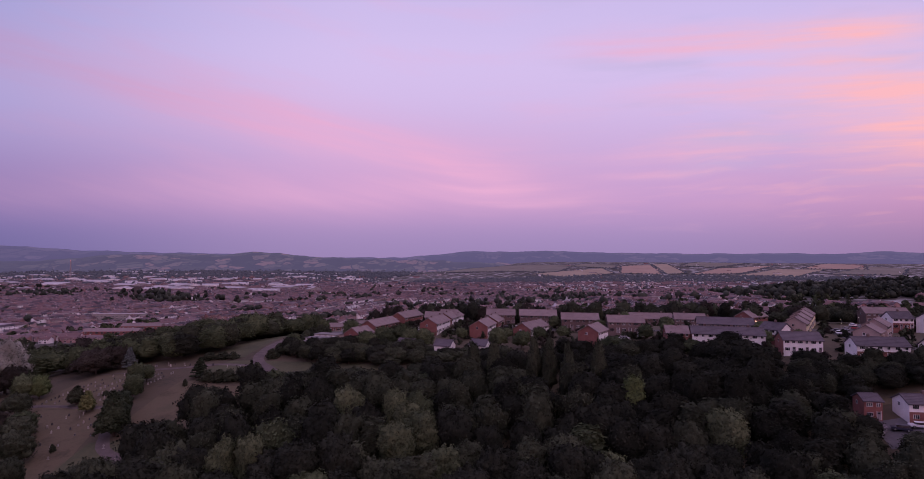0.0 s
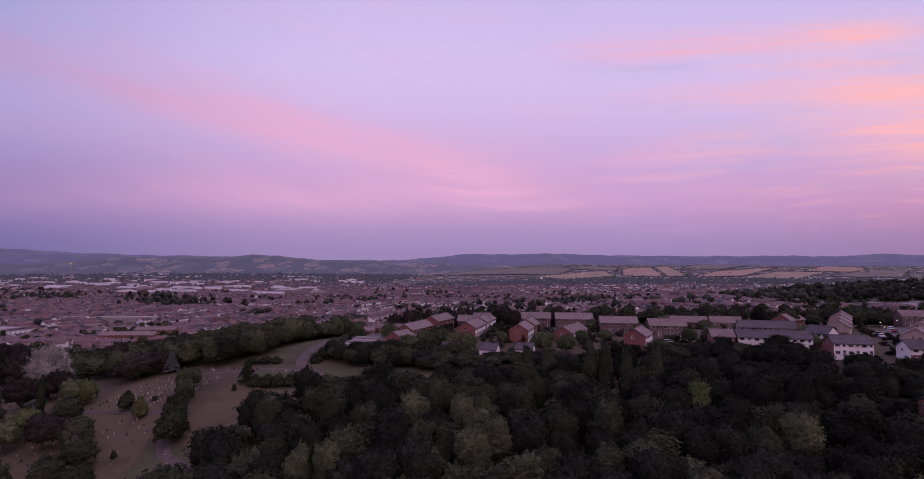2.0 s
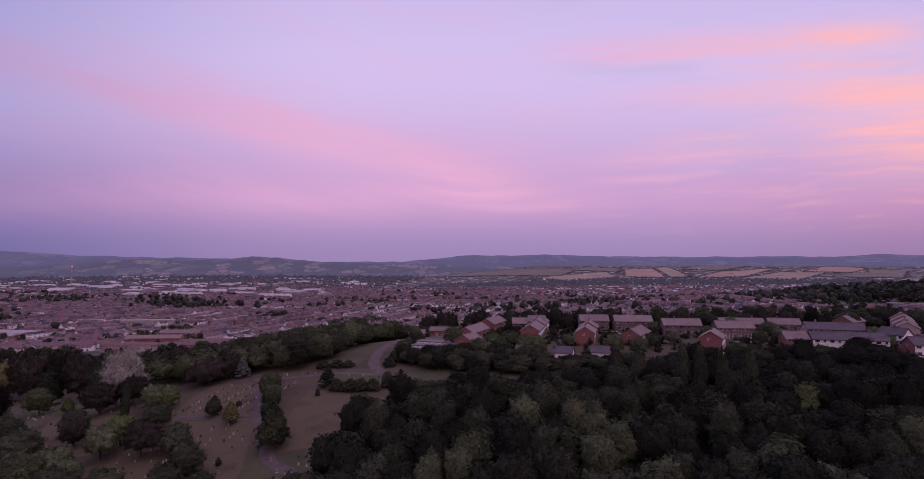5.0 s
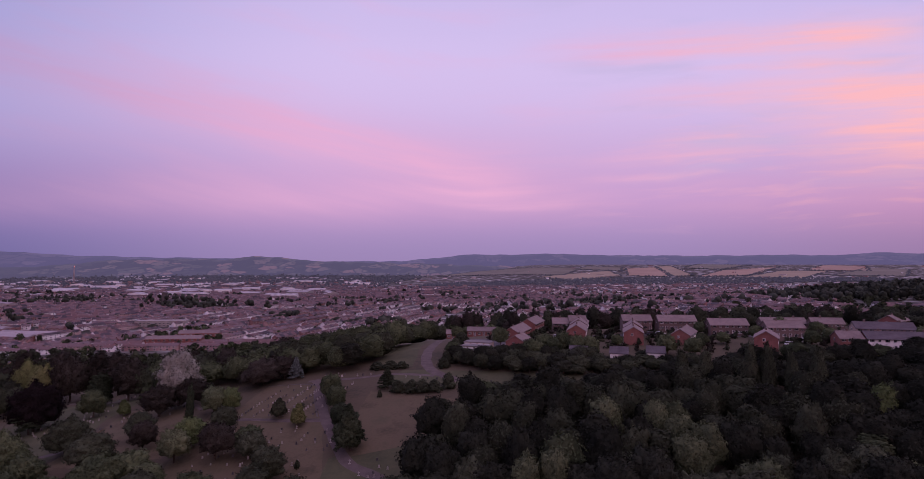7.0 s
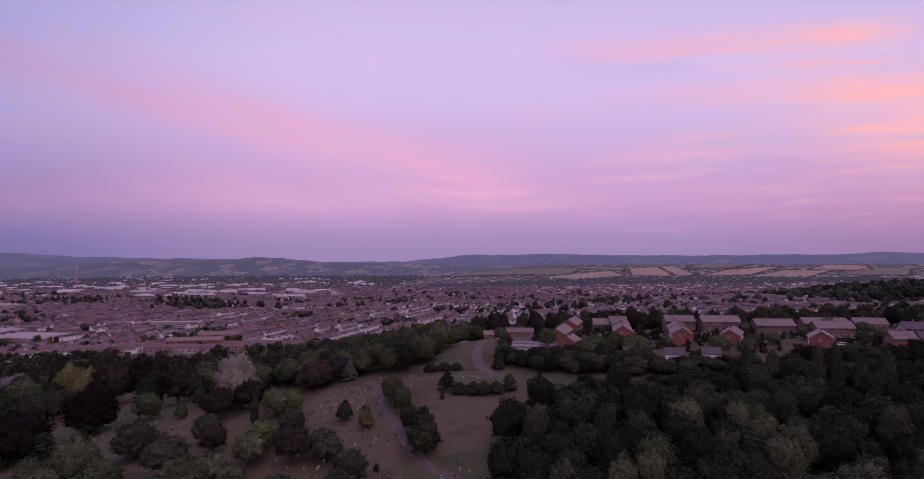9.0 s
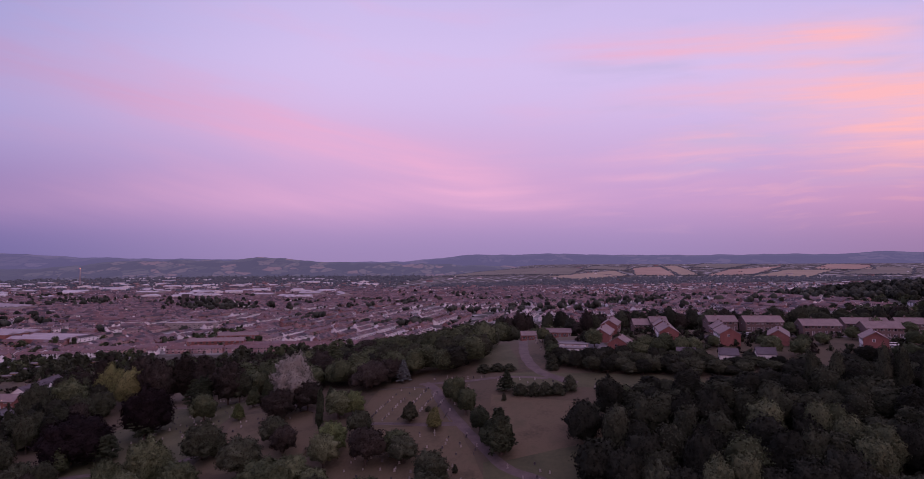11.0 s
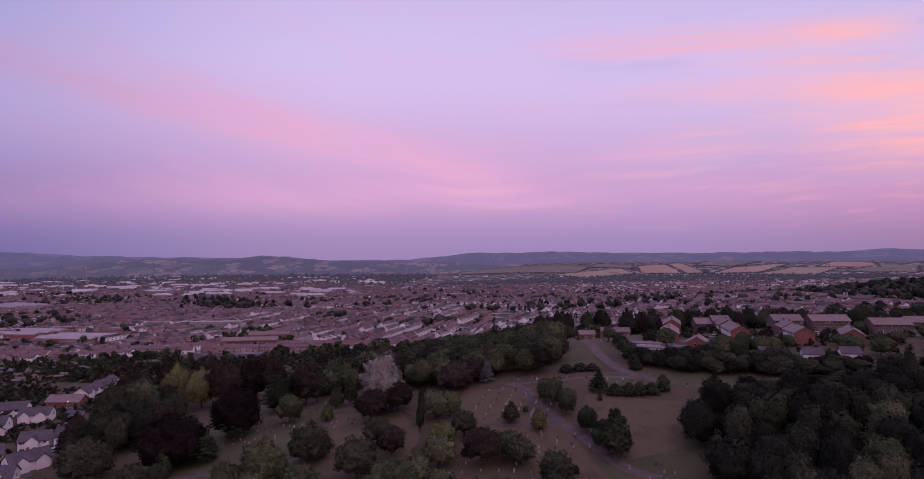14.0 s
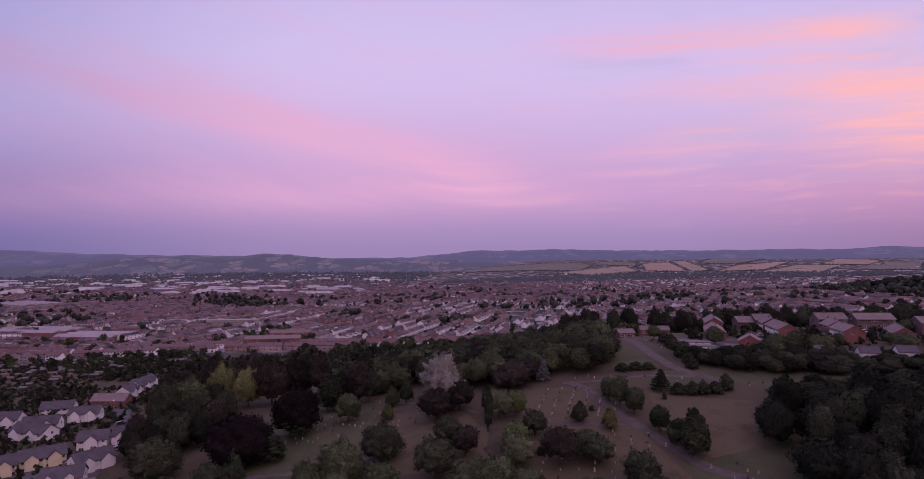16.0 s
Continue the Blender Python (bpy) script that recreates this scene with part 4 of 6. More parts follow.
for x, y in scatter(LEFT_WOOD, 8.4, 23):
    r = random.Random(int(x * 37 + y * 91))
    shape = r.choices(["round", "dome", "tall", "cedar"], [7, 3, 1, 2.0 if x < -140 else 0])[0]
    leaf = r.choices(["dark", "green", "shade", "copper"], [4, 7, 1.2, 2.5 if x < -140 else 0.2])[0]
    tree(x, y, r.uniform(8.5, 13), r.uniform(8.5, 12), shape, leaf, "broadleaf tree in the wood above the cemetery", massed="upper_wood")
LOWER = [(-232, 112), (-90, 100), (-96, 132), (-122, 138), (-150, 144), (-190, 153), (-215, 160), (-246, 165), (-255, 140)]
for x, y in scatter(LOWER, 9.5, 31, 0.75):
    r = random.Random(int(x * 37 + y * 91))
    tree(x, y, r.uniform(8, 12), r.uniform(7, 10.5), r.choice(["round", "dome"]), r.choice(["dark", "green", "copper", "dark"]), "broadleaf tree on the lower cemetery slope", group="lower trees", massed="" if y > 118 else "lower_wood")
EDGE = [(-258, 184), (-248, 182), (-236, 200), (-240, 240), (-268, 276), (-288, 300), (-296, 300), (-282, 262), (-264, 215)]
for x, y in scatter(EDGE, 7.5, 41):
    r = random.Random(int(x * 37 + y * 91))
    tree(x, y, r.uniform(8, 13), r.uniform(6, 9), r.choice(["round", "tall"]), r.choice(["dark", "copper", "shade", "dark"]), "dark tree along the street edge", group="street edge trees")
# hedge between the drive and the garages
for i in range(11):
    tree(-69 + i * 0.75 + (i % 3) * 0.6, 209 + i * 4.9, 3.4 + (i * 7 % 5) * 0.35, 4.6 + (i % 2), "shrub", "dark", "dark unclipped shrub in the hedge along the drive", "shrub", "shrub", "drive hedge")
# clipped hedges on the upper cemetery
for x, y, high, wide in [(-83, 187, 3.6, 5), (-79, 186.5, 3.8, 5), (-75, 186, 3.8, 5), (-71.5, 186, 3.6, 5), (-67, 188, 4.8, 4.6), (-93, 212, 2.6, 6), (-88, 212, 2.6, 6), (-84, 211, 2.4, 5)]:
    tree(x, y, high, wide, "shrub", "dark", "dark rounded evergreen shrub in a hedge row", "shrub", "shrub", "hedge shrubs")


# ---- hedges, scrub and far woods, too many to count ----
def far_trees(name, spots, label, leaf=FAR_LEAF, seed=1, lobes=5, sprays=14):
    rng = np.random.default_rng(seed)
    v0, f0 = ICO1
    verts, tris, quads, count = [], [], [], 0
    for x, y, high, wide in spots:
        z = gh(x, y)
        for k in range(lobes):
            a = k * 2.4 + rng.uniform(0, 2)
            s = wide * rng.uniform(0.26, 0.40)
            off = 0.0 if k == lobes - 1 else wide * 0.27
            c = np.array([x + off * math.cos(a), y + off * math.sin(a), z + (high - s * 0.8 if k == lobes - 1 else high * rng.uniform(0.32, 0.72))])
            v = v0 * rng.uniform(0.78, 1.2, (len(v0), 1)) * (s, s, min(s * 1.1, high * 0.5))
            verts.append(v + c)
            tris.append(f0 + count)
            count += len(v)
            if sprays:
                n = max(1, sprays // lobes)
                d = rng.normal(size=(n, 3))
                d[:, 2] = np.abs(d[:, 2])
                d /= np.linalg.norm(d, axis=1)[:, None]
                p = d * s * 1.05 + c
                t = np.cross(d, rng.normal(size=(n, 3)))
                t /= np.linalg.norm(t, axis=1)[:, None]
                b = np.cross(d, t) + d * 0.5
                g = wide * 0.10
                verts.append(np.stack([p - t * g, p + b * g, p + t * g, p - b * g], 1).reshape(-1, 3))
                quads.append(np.arange(n * 4).reshape(-1, 4) + count)
                count += n * 4
    me = raw_mesh(name, np.concatenate(verts), np.concatenate(quads) if quads else np.zeros((0, 4), int), [leaf], None, np.concatenate(tris))
    return tagged(new(name, me), label, "trees", kind="stuff")


rnd = random.Random(77)
STREET_HOUSES = [(-279, 210), (-271, 214), (-294, 184), (-285, 193), (-303, 174), (-267, 189), (-267, 176), (-257, 166), (-307, 220), (-321, 254), (-307, 268), (-310, 286), (-304, 245),
                 (-311, 230), (-330, 236), (-334, 215), (-318, 196)]
spots = []
# scrub and allotments by the street, bushes round the white houses
for x, y in scatter([(-490, 290), (-345, 290), (-345, 440), (-520, 455)], 4.2, 3, 0.88):
    spots.append((x, y, rnd.uniform(0.5, 1.8), rnd.uniform(1.6, 4.2)))
for x, y in scatter([(-345, 320), (-215, 300), (-200, 350), (-140, 362), (-140, 440), (-345, 446)], 6.0, 13, 0.66):
    spots.append((x, y, rnd.uniform(1.5, 5.0), rnd.uniform(3.0, 6.5)))
for x, y in scatter([(-400, 180), (-330, 190), (-318, 260), (-335, 300), (-410, 300)], 5, 4, 0.75):
    spots.append((x, y, rnd.uniform(1.5, 4), rnd.uniform(2.5, 5)))
for x, y in scatter([(-345, 170), (-258, 150), (-262, 200), (-282, 225), (-292, 262), (-300, 300), (-345, 300)], 4.4, 14, 0.72):
    if min(math.hypot(x - hx, y - hy) for hx, hy in STREET_HOUSES) > 7:
        spots.append((x, y, rnd.uniform(1.2, 3.2), rnd.uniform(2, 4.5)))
# behind the estate and at the street ends
for x, y in scatter([(-40, 300), (20, 290), (60, 282), (130, 276), (130, 312), (40, 330), (-40, 330)], 9, 5, 0.7):
    spots.append((x, y, rnd.uniform(7, 13), rnd.uniform(7, 12)))
for x, y in scatter([(126, 250), (210, 262), (330, 250), (340, 330), (130, 320)], 10, 6, 0.6):
    spots.append((x, y, rnd.uniform(5, 10), rnd.uniform(7, 11)))
for x, y in scatter([(152, 168), (210, 150), (260, 230), (190, 232), (166, 205)], 9, 7, 0.35):
    spots.append((x, y, rnd.uniform(4, 7), rnd.uniform(5, 8)))
for x, y in scatter([(-45, 262), (-20, 225), (30, 212), (112, 200), (118, 240), (60, 268), (0, 290)], 6.0, 8, 0.40):
    spots.append((x, y, rnd.uniform(1.2, 3.2), rnd.uniform(2, 4.5)))
for x, y, n, spread, high in [(-42, 432, 14, 15, 21), (-20, 440, 5, 10, 13), (20, 400, 6, 14, 12), (-75, 320, 5, 8, 9)]:
    for _ in range(n):
        spots.append((x + rnd.gauss(0, spread), y + rnd.gauss(0, spread * 0.6), rnd.uniform(0.7, 1.0) * high, rnd.uniform(9, 13)))
for x, y, high, wide in spots:
    tree(x, y, high, wide, "bush" if high < 5.2 else "round", rnd.choice(["dark", "shade", "dark", "copper"]), "", massed="garden_trees_and_bushes")

# ---- houses ----
FELT = material("grey_roofing_felt", [(0.10, 0.09, 0.09), (0.20, 0.18, 0.18)], 0.3, 0.9, 0.2, per="object", spread=0.4)

def window_meshes(w, h, bars=2):
    """A frame with its sill, and the dark pane behind its bars."""
    xs = [-w / 2, -w / 2 + 0.08]
    for i in range(1, bars):
        xs += [-w / 2 + i * w / bars - 0.04, -w / 2 + i * w / bars + 0.04]
    xs += [w / 2 - 0.08, w / 2]
    zs = [0, 0.08, h - 0.08, h]
    bm = bmesh.new()
    grid = [[bm.verts.new((x, -0.05, z)) for x in xs] for z in zs]
    for j in range(3):
        for i in range(len(xs) - 1):
            if j != 1 or i % 2 == 0:
                bm.faces.new((grid[j][i], grid[j][i + 1], grid[j + 1][i + 1], grid[j + 1][i]))
    bmesh.ops.solidify(bm, geom=bm.faces[:], thickness=-0.08)
    bmesh.ops.recalc_face_normals(bm, faces=bm.faces)
    me = bpy.data.meshes.new("window")
    bm.to_mesh(me)
    bm.free()
    me.materials.append(FRAME)
    return me, Build().box(-w / 2 + 0.06, -0.02, 0.06, w / 2 - 0.06, 0.01, h - 0.06, 0).mesh("pane", [GLASS])


WIN = {"wide": window_meshes(1.5, 1.05, 3), "small": window_meshes(0.9, 1.0, 2), "tall": window_meshes(1.8, 1.9, 3)}


def window(kind, parent, m):
    w = part("window", WIN[kind][0], parent, m)
    part("pane", WIN[kind][1], w)


b = Build()
b.box(-0.45, -0.05, 0, 0.45, 0.03, 2.05, 0).box(-0.55, -0.03, 0, -0.45, 0.03, 2.15, 1).box(0.45, -0.03, 0, 0.55, 0.03, 2.15, 1).box(-0.25, -0.06, 1.45, 0.25, -0.05, 1.85, 2)
DOORS = b.mesh("door", [DOOR, FRAME, GLASS])
b = Build()
b.box(-0.34, -0.28, -1.2, 0.34, 0.28, 0.55, 0).box(-0.38, -0.32, 0.55, 0.38, 0.32, 0.63, 0)
b.tube([(-0.15, 0, 0.63), (-0.15, 0, 0.9)], [0.1, 0.08], 8, 1).tube([(0.15, 0, 0.63), (0.15, 0, 0.9)], [0.1, 0.08], 8, 1)
CHIMNEY = b.mesh("chimney", [DARKBRICK, TILE])


def gable_roof(length, depth, eaves, rise, mat, over=0.35, thick=0.22):
    """Two pitched slabs with tile courses stepped along the slope, and a ridge cap."""
    bb = Build()
    hx, hy = length / 2 + over, depth / 2 + over
    k = rise / (depth / 2)
    ze, zr = eaves - over * k, eaves + rise
    courses, top = 7, []
    for c in range(courses):
        a, e = c / courses, (c + 1) / courses
        top += [(-hy * (1 - a), ze + (zr - ze) * a + thick + 0.06), (-hy * (1 - e), ze + (zr - ze) * e + thick)]
    top[-1] = (-0.16, zr + thick - 0.04)
    top += [(-0.14, zr + thick + 0.1)]
    prof = top + [(-y, z) for y, z in reversed(top)]
    under = [(hy, ze), (0.0, zr), (-hy, ze)]
    prof += under
    n = len(prof)
    v = [(s * hx, y, z) for s in (-1, 1) for y, z in prof]
    bb.add(v, [(i, i + n, (i + 1) % n + n, (i + 1) % n) for i in range(n)], 0)
    half = len(top)
    for o, flip in ((0, False), (n, True)):
        left = tuple(o + i for i in range(half)) + (o + n - 2, o + n - 1)
        right = tuple(o + i for i in range(half, 2 * half)) + (o + n - 3, o + n - 2)
        mid = (o + half - 1, o + half, o + n - 2)
        for f in (left, right, mid):
            bb.add([v[i] for i in f], [tuple(range(len(f))) if flip else tuple(reversed(range(len(f))))], 0)
    me = bb.mesh("roof", [mat])
    bm = bmesh.new()
    bm.from_mesh(me)
    bmesh.ops.remove_doubles(bm, verts=bm.verts, dist=0.002)
    bmesh.ops.recalc_face_normals(bm, faces=bm.faces)
    bm.to_mesh(me)
    bm.free()
    return me


def front_gable(width, depth, eaves, rise, wall, roof):
    """A small cross gable: its walls, and its two roof slopes."""
    w, d = width / 2, depth
    a = Build()
    a.add([(-w, -d, -3), (w, -d, -3), (w, -d, eaves), (0, -d, eaves + rise), (-w, -d, eaves), (-w, 0, -3), (w, 0, -3), (w, 0, eaves), (-w, 0, eaves)],
          [(0, 1, 2, 3, 4), (1, 6, 7, 2), (5, 0, 4, 8)], 0)
    r = Build()
    for s in (-1, 1):
        o = w + 0.25
        drop = rise * 0.25 / w
        v = [(s * o, -d - 0.3, eaves - drop + 0.1), (0, -d - 0.3, eaves + rise + 0.1), (0, 2.6, eaves + rise + 0.1), (s * o, 2.6, eaves - drop + 0.1)]
        v += [(x, y, z + 0.16) for x, y, z in v]
        f = [(0, 1, 2, 3), (7, 6, 5, 4), (0, 4, 5, 1), (3, 7, 4, 0), (1, 5, 6, 2), (2, 6, 7, 3)]
        r.add(v, f if s > 0 else [tuple(reversed(g)) for g in f], 0)
    return a.mesh("front_gable", [wall]), r.mesh("gable_roof", [roof])


def shell(length, depth, eaves, rise, wall, gable, lower=None, split=2.6):
    """Outer walls with pointed gable ends, going down into the ground."""
    bb = Build()
    x, y = length / 2, depth / 2
    bands = [(-3.0, eaves, 0)] if lower is None else [(-3.0, split, 2), (split, eaves, 0)]
    for z0, z1, m in bands:
        for s in (-1, 1):
            v = [(-x * s, y * -s, z0), (x * s, y * -s, z0), (x * s, y * -s, z1), (-x * s, y * -s, z1)]
            bb.add(v, [(0, 1, 2, 3)], m)
    for s in (-1, 1):
        v = [(s * x, -y * s, -3.0), (s * x, y * s, -3.0), (s * x, y * s, eaves), (s * x, 0, eaves + rise), (s * x, -y * s, eaves)]
        bb.add(v, [(0, 1, 2, 3, 4)], 1)
    bb.add([(-x, -y, eaves - 0.1), (x, -y, eaves - 0.1), (x, y, eaves - 0.1), (-x, y, eaves - 0.1)], [(0, 1, 2, 3)], 0)
    if lower is not None:
        bb.box(-x, -y - 0.06, split - 0.08, x, -y - 0.002, split + 0.1, 0)
    return bb.mesh("wall", [wall, gable, lower or wall])


HOUSES = {}


def house(x, y, turn, length, depth, wall, gable, roof, label, eaves=4.3, rise=2.3, lower=None, base=None, sides=(-1, 1), name="terraced_houses",
          chimneys=True, unit=4.4, group="estate houses", gables=0):
    key = (round(length, 1), depth, eaves, rise, wall.name, gable.name, roof.name, lower.name if lower else "")
    if key not in HOUSES:
        HOUSES[key] = (shell(length, depth, eaves, rise, wall, gable, lower), gable_roof(length, depth, eaves, rise, roof))
    z = min(gh(x + dx, y + dy) for dx in (-3, 0, 3) for dy in (-3, 0, 3)) if base is None else base
    ob = thing(name, pose(x, y, z, 0, 0, turn), label, "house", group)
    part("wall", HOUSES[key][0], ob)
    part("roof", HOUSES[key][1], ob)
    n = max(1, round(length / unit))
    u = length / n
    for s in sides:
        for i in range(n):
            c = -length / 2 + (i + 0.5) * u
            flip = 0 if s < 0 else 180
            at = lambda dx, zz: pose(c + dx * u, s * (depth / 2 + 0.03), zz, 0, 0, flip)
            if eaves > 4:
                window("wide", ob, at(-0.22, 3.25))
                window("small", ob, at(0.27, 3.25))
            if s < 0 or eaves < 4:
                window("wide", ob, at(-0.2, 0.85))
                part("door", DOORS, ob, at(0.3, 0.05))
            else:
                window("tall", ob, at(-0.1, 0.2))
    for s in (-1, 1):
        window("small", ob, pose(s * (length / 2 + 0.03), 0.6, 3.2 if eaves > 4 else 1.0, 0, 0, 90 * s))
    for i in range(gables):
        if ("gable", wall.name, roof.name, eaves) not in HOUSES:
            HOUSES["gable", wall.name, roof.name, eaves] = front_gable(3.6, 1.1, eaves, 1.7, wall, roof)
        gw, gr = HOUSES["gable", wall.name, roof.name, eaves]
        at = pose(-length / 2 + (i + 0.5) * length / gables, -depth / 2 + 0.02, 0)
        g = part("front_gable", gw, ob, at)
        part("gable_roof", gr, g)
    if chimneys:
        for i in range(0, n, 3):
            part("chimney", CHIMNEY, ob, pose(-length / 2 + (i + 1) * u if i + 1 < n else -length / 2 + i * u + 0.4, 0, eaves + rise + 0.3))
    return ob


RED_T = "red-brick terrace with brown tiled roof and white windows"
WHITE_T = "terrace with white rendered sides and red-brick gables"
for x, y, turn, length, base, style in [
        (-37, 260, 69, 24, 27.4, "red"), (-27, 283, 69, 22, 28.8, "red"), (-11.5, 252, 75, 22, 29.2, "white"), (-5.5, 275, 75, 23, 29.4, "white"),
        (9, 240, 74, 17, 29.4, "white"), (14.2, 257, 74, 17, 29.7, "red"), (18.1, 265, -4, 13.7, 31.5, "brown"), (34.6, 260.5, -5, 17.5, 31.7, "brown"),
        (28.9, 237, 60, 21, 28.9, "white"), (50.4, 245, -6, 16.5, 31.6, "brown"), (65.5, 230, -6, 15, 32.1, "brown"), (48.2, 210, 60, 13, 30.8, "white"),
        (89, 271, -8, 21, 29.6, "brown"), (104, 262, -14, 14, 30.3, "brown"), (96, 208, -14, 26, 30.2, "pale"), (105, 229, -16, 22, 31.6, "slate"),
        (-14, 279.6, -5, 7.6, 28.8, "brown"), (-6.1, 278, -5, 8.4, 30.0, "brown"), (79.5, 212.6, -10, 8.5, 30.0, "red"), (-40, 224, 62, 10, 27.6, "white"),
        (114, 194, -10, 13, 30.2, "pale"), (132.5, 183, -8, 16.5, 30.0, "whole"), (151, 179, -8, 12, 30.0, "whole"), (114.5, 209, -60, 8.5, 31.8, "whole"),
        (140, 197, 46, 11, 32.6, "buff"), (150, 207, 46, 12, 33.8, "buff"), (131, 224, 52, 9, 32.6, "cream"), (138, 234, 52, 9, 33.0, "cream"), (145, 244, 52, 9, 33.4, "cream"),
        (152, 254, 52, 9, 33.6, "cream"), (127, 251, 35, 14, 32.6, "red"), (190, 258, -10, 19, 33.8, "brown"), (172, 226, -8, 8, 34.6, "whole"), (184, 222, 20, 12, 34.8, "whole"),
        (205, 215, -20, 16, 34.6, "whole"), (178, 198, -20, 14, 33.0, "buff")]:
    wall, gable, roof, lower, label = {
        "red": (BRICK, BRICK, TILE, None, RED_T), "white": (WHITE, BRICK, TILE, None, WHITE_T),
        "brown": (DARKBRICK, DARKBRICK, TILE, None, "long brown-brick terrace with white windows and tiled roof"),
        "pale": (WHITE, BRICK, SLATE, None, "pale rendered terrace with grey roof and brick gable"),
        "slate": (BUFF, BUFF, SLATE, None, "buff-brick terrace with grey slate roof"), "whole": (WHITE, WHITE, SLATE, BRICK, "white rendered terrace with brick ground floor and grey roof"),
        "buff": (BUFF, BUFF, TILE, None, "buff-brick house with plain gable end"), "cream": (CREAM, BUFF, TILE, None, "cream house in a stepped row with brown roof")}[style]
    house(x, y, turn, length * 0.93, 7.6, wall, gable, roof, label, base=base + 0.3, lower=lower)
    r = random.Random(int(x * 13 + y * 7))
    for i in range(int(length / 2.1)):
        for side in (-1, 1):
            if r.random() < 0.62:
                a, off = (i + 0.5) * 2.1 - length / 2, side * (3.8 + r.uniform(2.2, 6.5))
                c, sn = math.cos(radians(turn)), math.sin(radians(turn))
                tree(x + a * c - off * sn, y + a * sn + off * c, r.uniform(1.4, 3.0), r.uniform(2.2, 4.2), "bush", r.choice(["dark", "shade", "dark", "copper"]), "", massed="garden_trees_and_bushes")
for x, y, turn, length, label in [(-6.1, 208, -20, 6.0, "small white lean-to house with slate roof"), (6.5, 206.5, -20, 6.0, "small white lean-to house with slate roof"),
                                  (-20, 211, -20, 6.0, "small white lean-to house with slate roof")]:
    house(x, y, turn, length, 6.0, WHITE, WHITE, SLATE, label, eaves=2.9, rise=1.8, chimneys=False, name="small_house", base=gh(x, y) + 0.9)
for x, y, turn, length in [(-65, 300, 0, 8), (-51, 297, -8, 14)]:
    house(x, y, turn, length, 7.0, BRICK, BRICK, TILE, "low red-brick bungalow at the top of the drive", eaves=2.6, rise=1.6, name="bungalow", base=gh(x, y) + 0.3)
# houses by the dark wood
house(115.5, 144, -6, 10.5, 6.5, WHITE, WHITE, SLATE, "house with white upper storey over red brick", lower=BRICK, base=21.5, name="house", eaves=4.4, rise=1.7)
house(104, 147.5, -8, 4.2, 5.5, BRICK, BRICK, SLATE, "plain red-brick house beside the dark wood", base=21.1, name="house", eaves=4.6, rise=1.3, chimneys=False)
house(129, 142, -6, 11, 6.5, CREAM, CREAM, SLATE, "cream rendered house beside a parking yard", lower=WHITE, base=21.7, name="house", eaves=4.4, rise=1.7)
house(101.2, 141, 25, 3.6, 3.4, WHITE, WHITE, SLATE, "low white garage with dark roof", eaves=1.9, rise=0.9, base=18.6, chimneys=False, name="garage_building")
# white and cream houses across the street from the cemetery
for x, y, turn, length, wall, roof, label in [
        (-279, 210, 17, 9, WHITE, SLATE, "white gabled house with slate roof"), (-271, 214, 17, 6.5, WHITE, SLATE, "white gabled house with slate roof"),
        (-294, 184, 40, 12, CREAM, SLATE, "cream terrace stepping down the street"), (-285, 193, 40, 12, CREAM, SLATE, "cream terrace stepping down the street"),
        (-303, 174, 40, 12, CREAM, SLATE, "cream terrace stepping down the street"), (-267, 189, 55, 11, WHITE, SLATE, "white gabled house with grey roof"),
        (-267, 176, 20, 10.5, WHITE, SLATE, "white house with long slate roof"), (-257, 166, 12, 9, CREAM, TILE, "low cream house with lit porch"),
        (-307, 220, -15, 15, WHITE, SLATE, "white house with wide blue-grey slate roof"), (-321, 254, 16, 12, WHITE, SLATE, "white bungalow with dark roof"),
        (-307, 268, 0, 15, BRICK, TILE, "red-brick house with white upper band"), (-310, 286, 94, 10, WHITE, SLATE, "white gabled house at the bend"),
        (-312, 303, 96, 20, WHITE, SLATE, "row of white houses with slate roofs"), (-304, 245, 14, 11, WHITE, SLATE, "white-gabled house with dark slate roof"),
        (-311, 230, 15, 12, WHITE, SLATE, "house with white bargeboards and dark roof"), (-330, 236, 10, 12, WHITE, SLATE, "white house behind gardens"),
        (-334, 215, 20, 12, WHITE, SLATE, "white house behind gardens"), (-318, 196, 35, 11, WHITE, SLATE, "white gabled house with grey roof")]:
    house(x, y, turn, length, 7.0, wall, wall, roof, label, eaves=4.2, rise=2.4, base=gh(x, y) - 1.2, name="house", group="street houses", gables=(1 if length < 10 else 2) if wall is not BRICK and "bungalow" not in label else 0)


def garage_row(x, y, turn, n):
    ob = thing("garage_row", pose(x, y, gh(x, y) + 0.1, 0, 0, turn), "row of flat-roofed lock-up garages with pale doors", "garage", "garages")
    bb = Build()
    bb.box(-n * 1.4, -2.6, -1.5, n * 1.4, 2.6, 2.2, 0)
    part("wall", bb.mesh("wall", [BUFF]), ob)
    bb = Build()
    bb.box(-n * 1.4 - 0.2, -2.8, 2.2, n * 1.4 + 0.2, 2.8, 2.42, 0)
    part("roof", bb.mesh("roof", [FELT]), ob)
    dm = Build().box(-1.1, -0.04, 0, 1.1, 0, 2.0, 0).mesh("garage_door", [FRAME])
    for i in range(n):
        part("garage_door", dm, ob, pose(-n * 1.4 + 1.4 + i * 2.8, -2.61, 0.02))


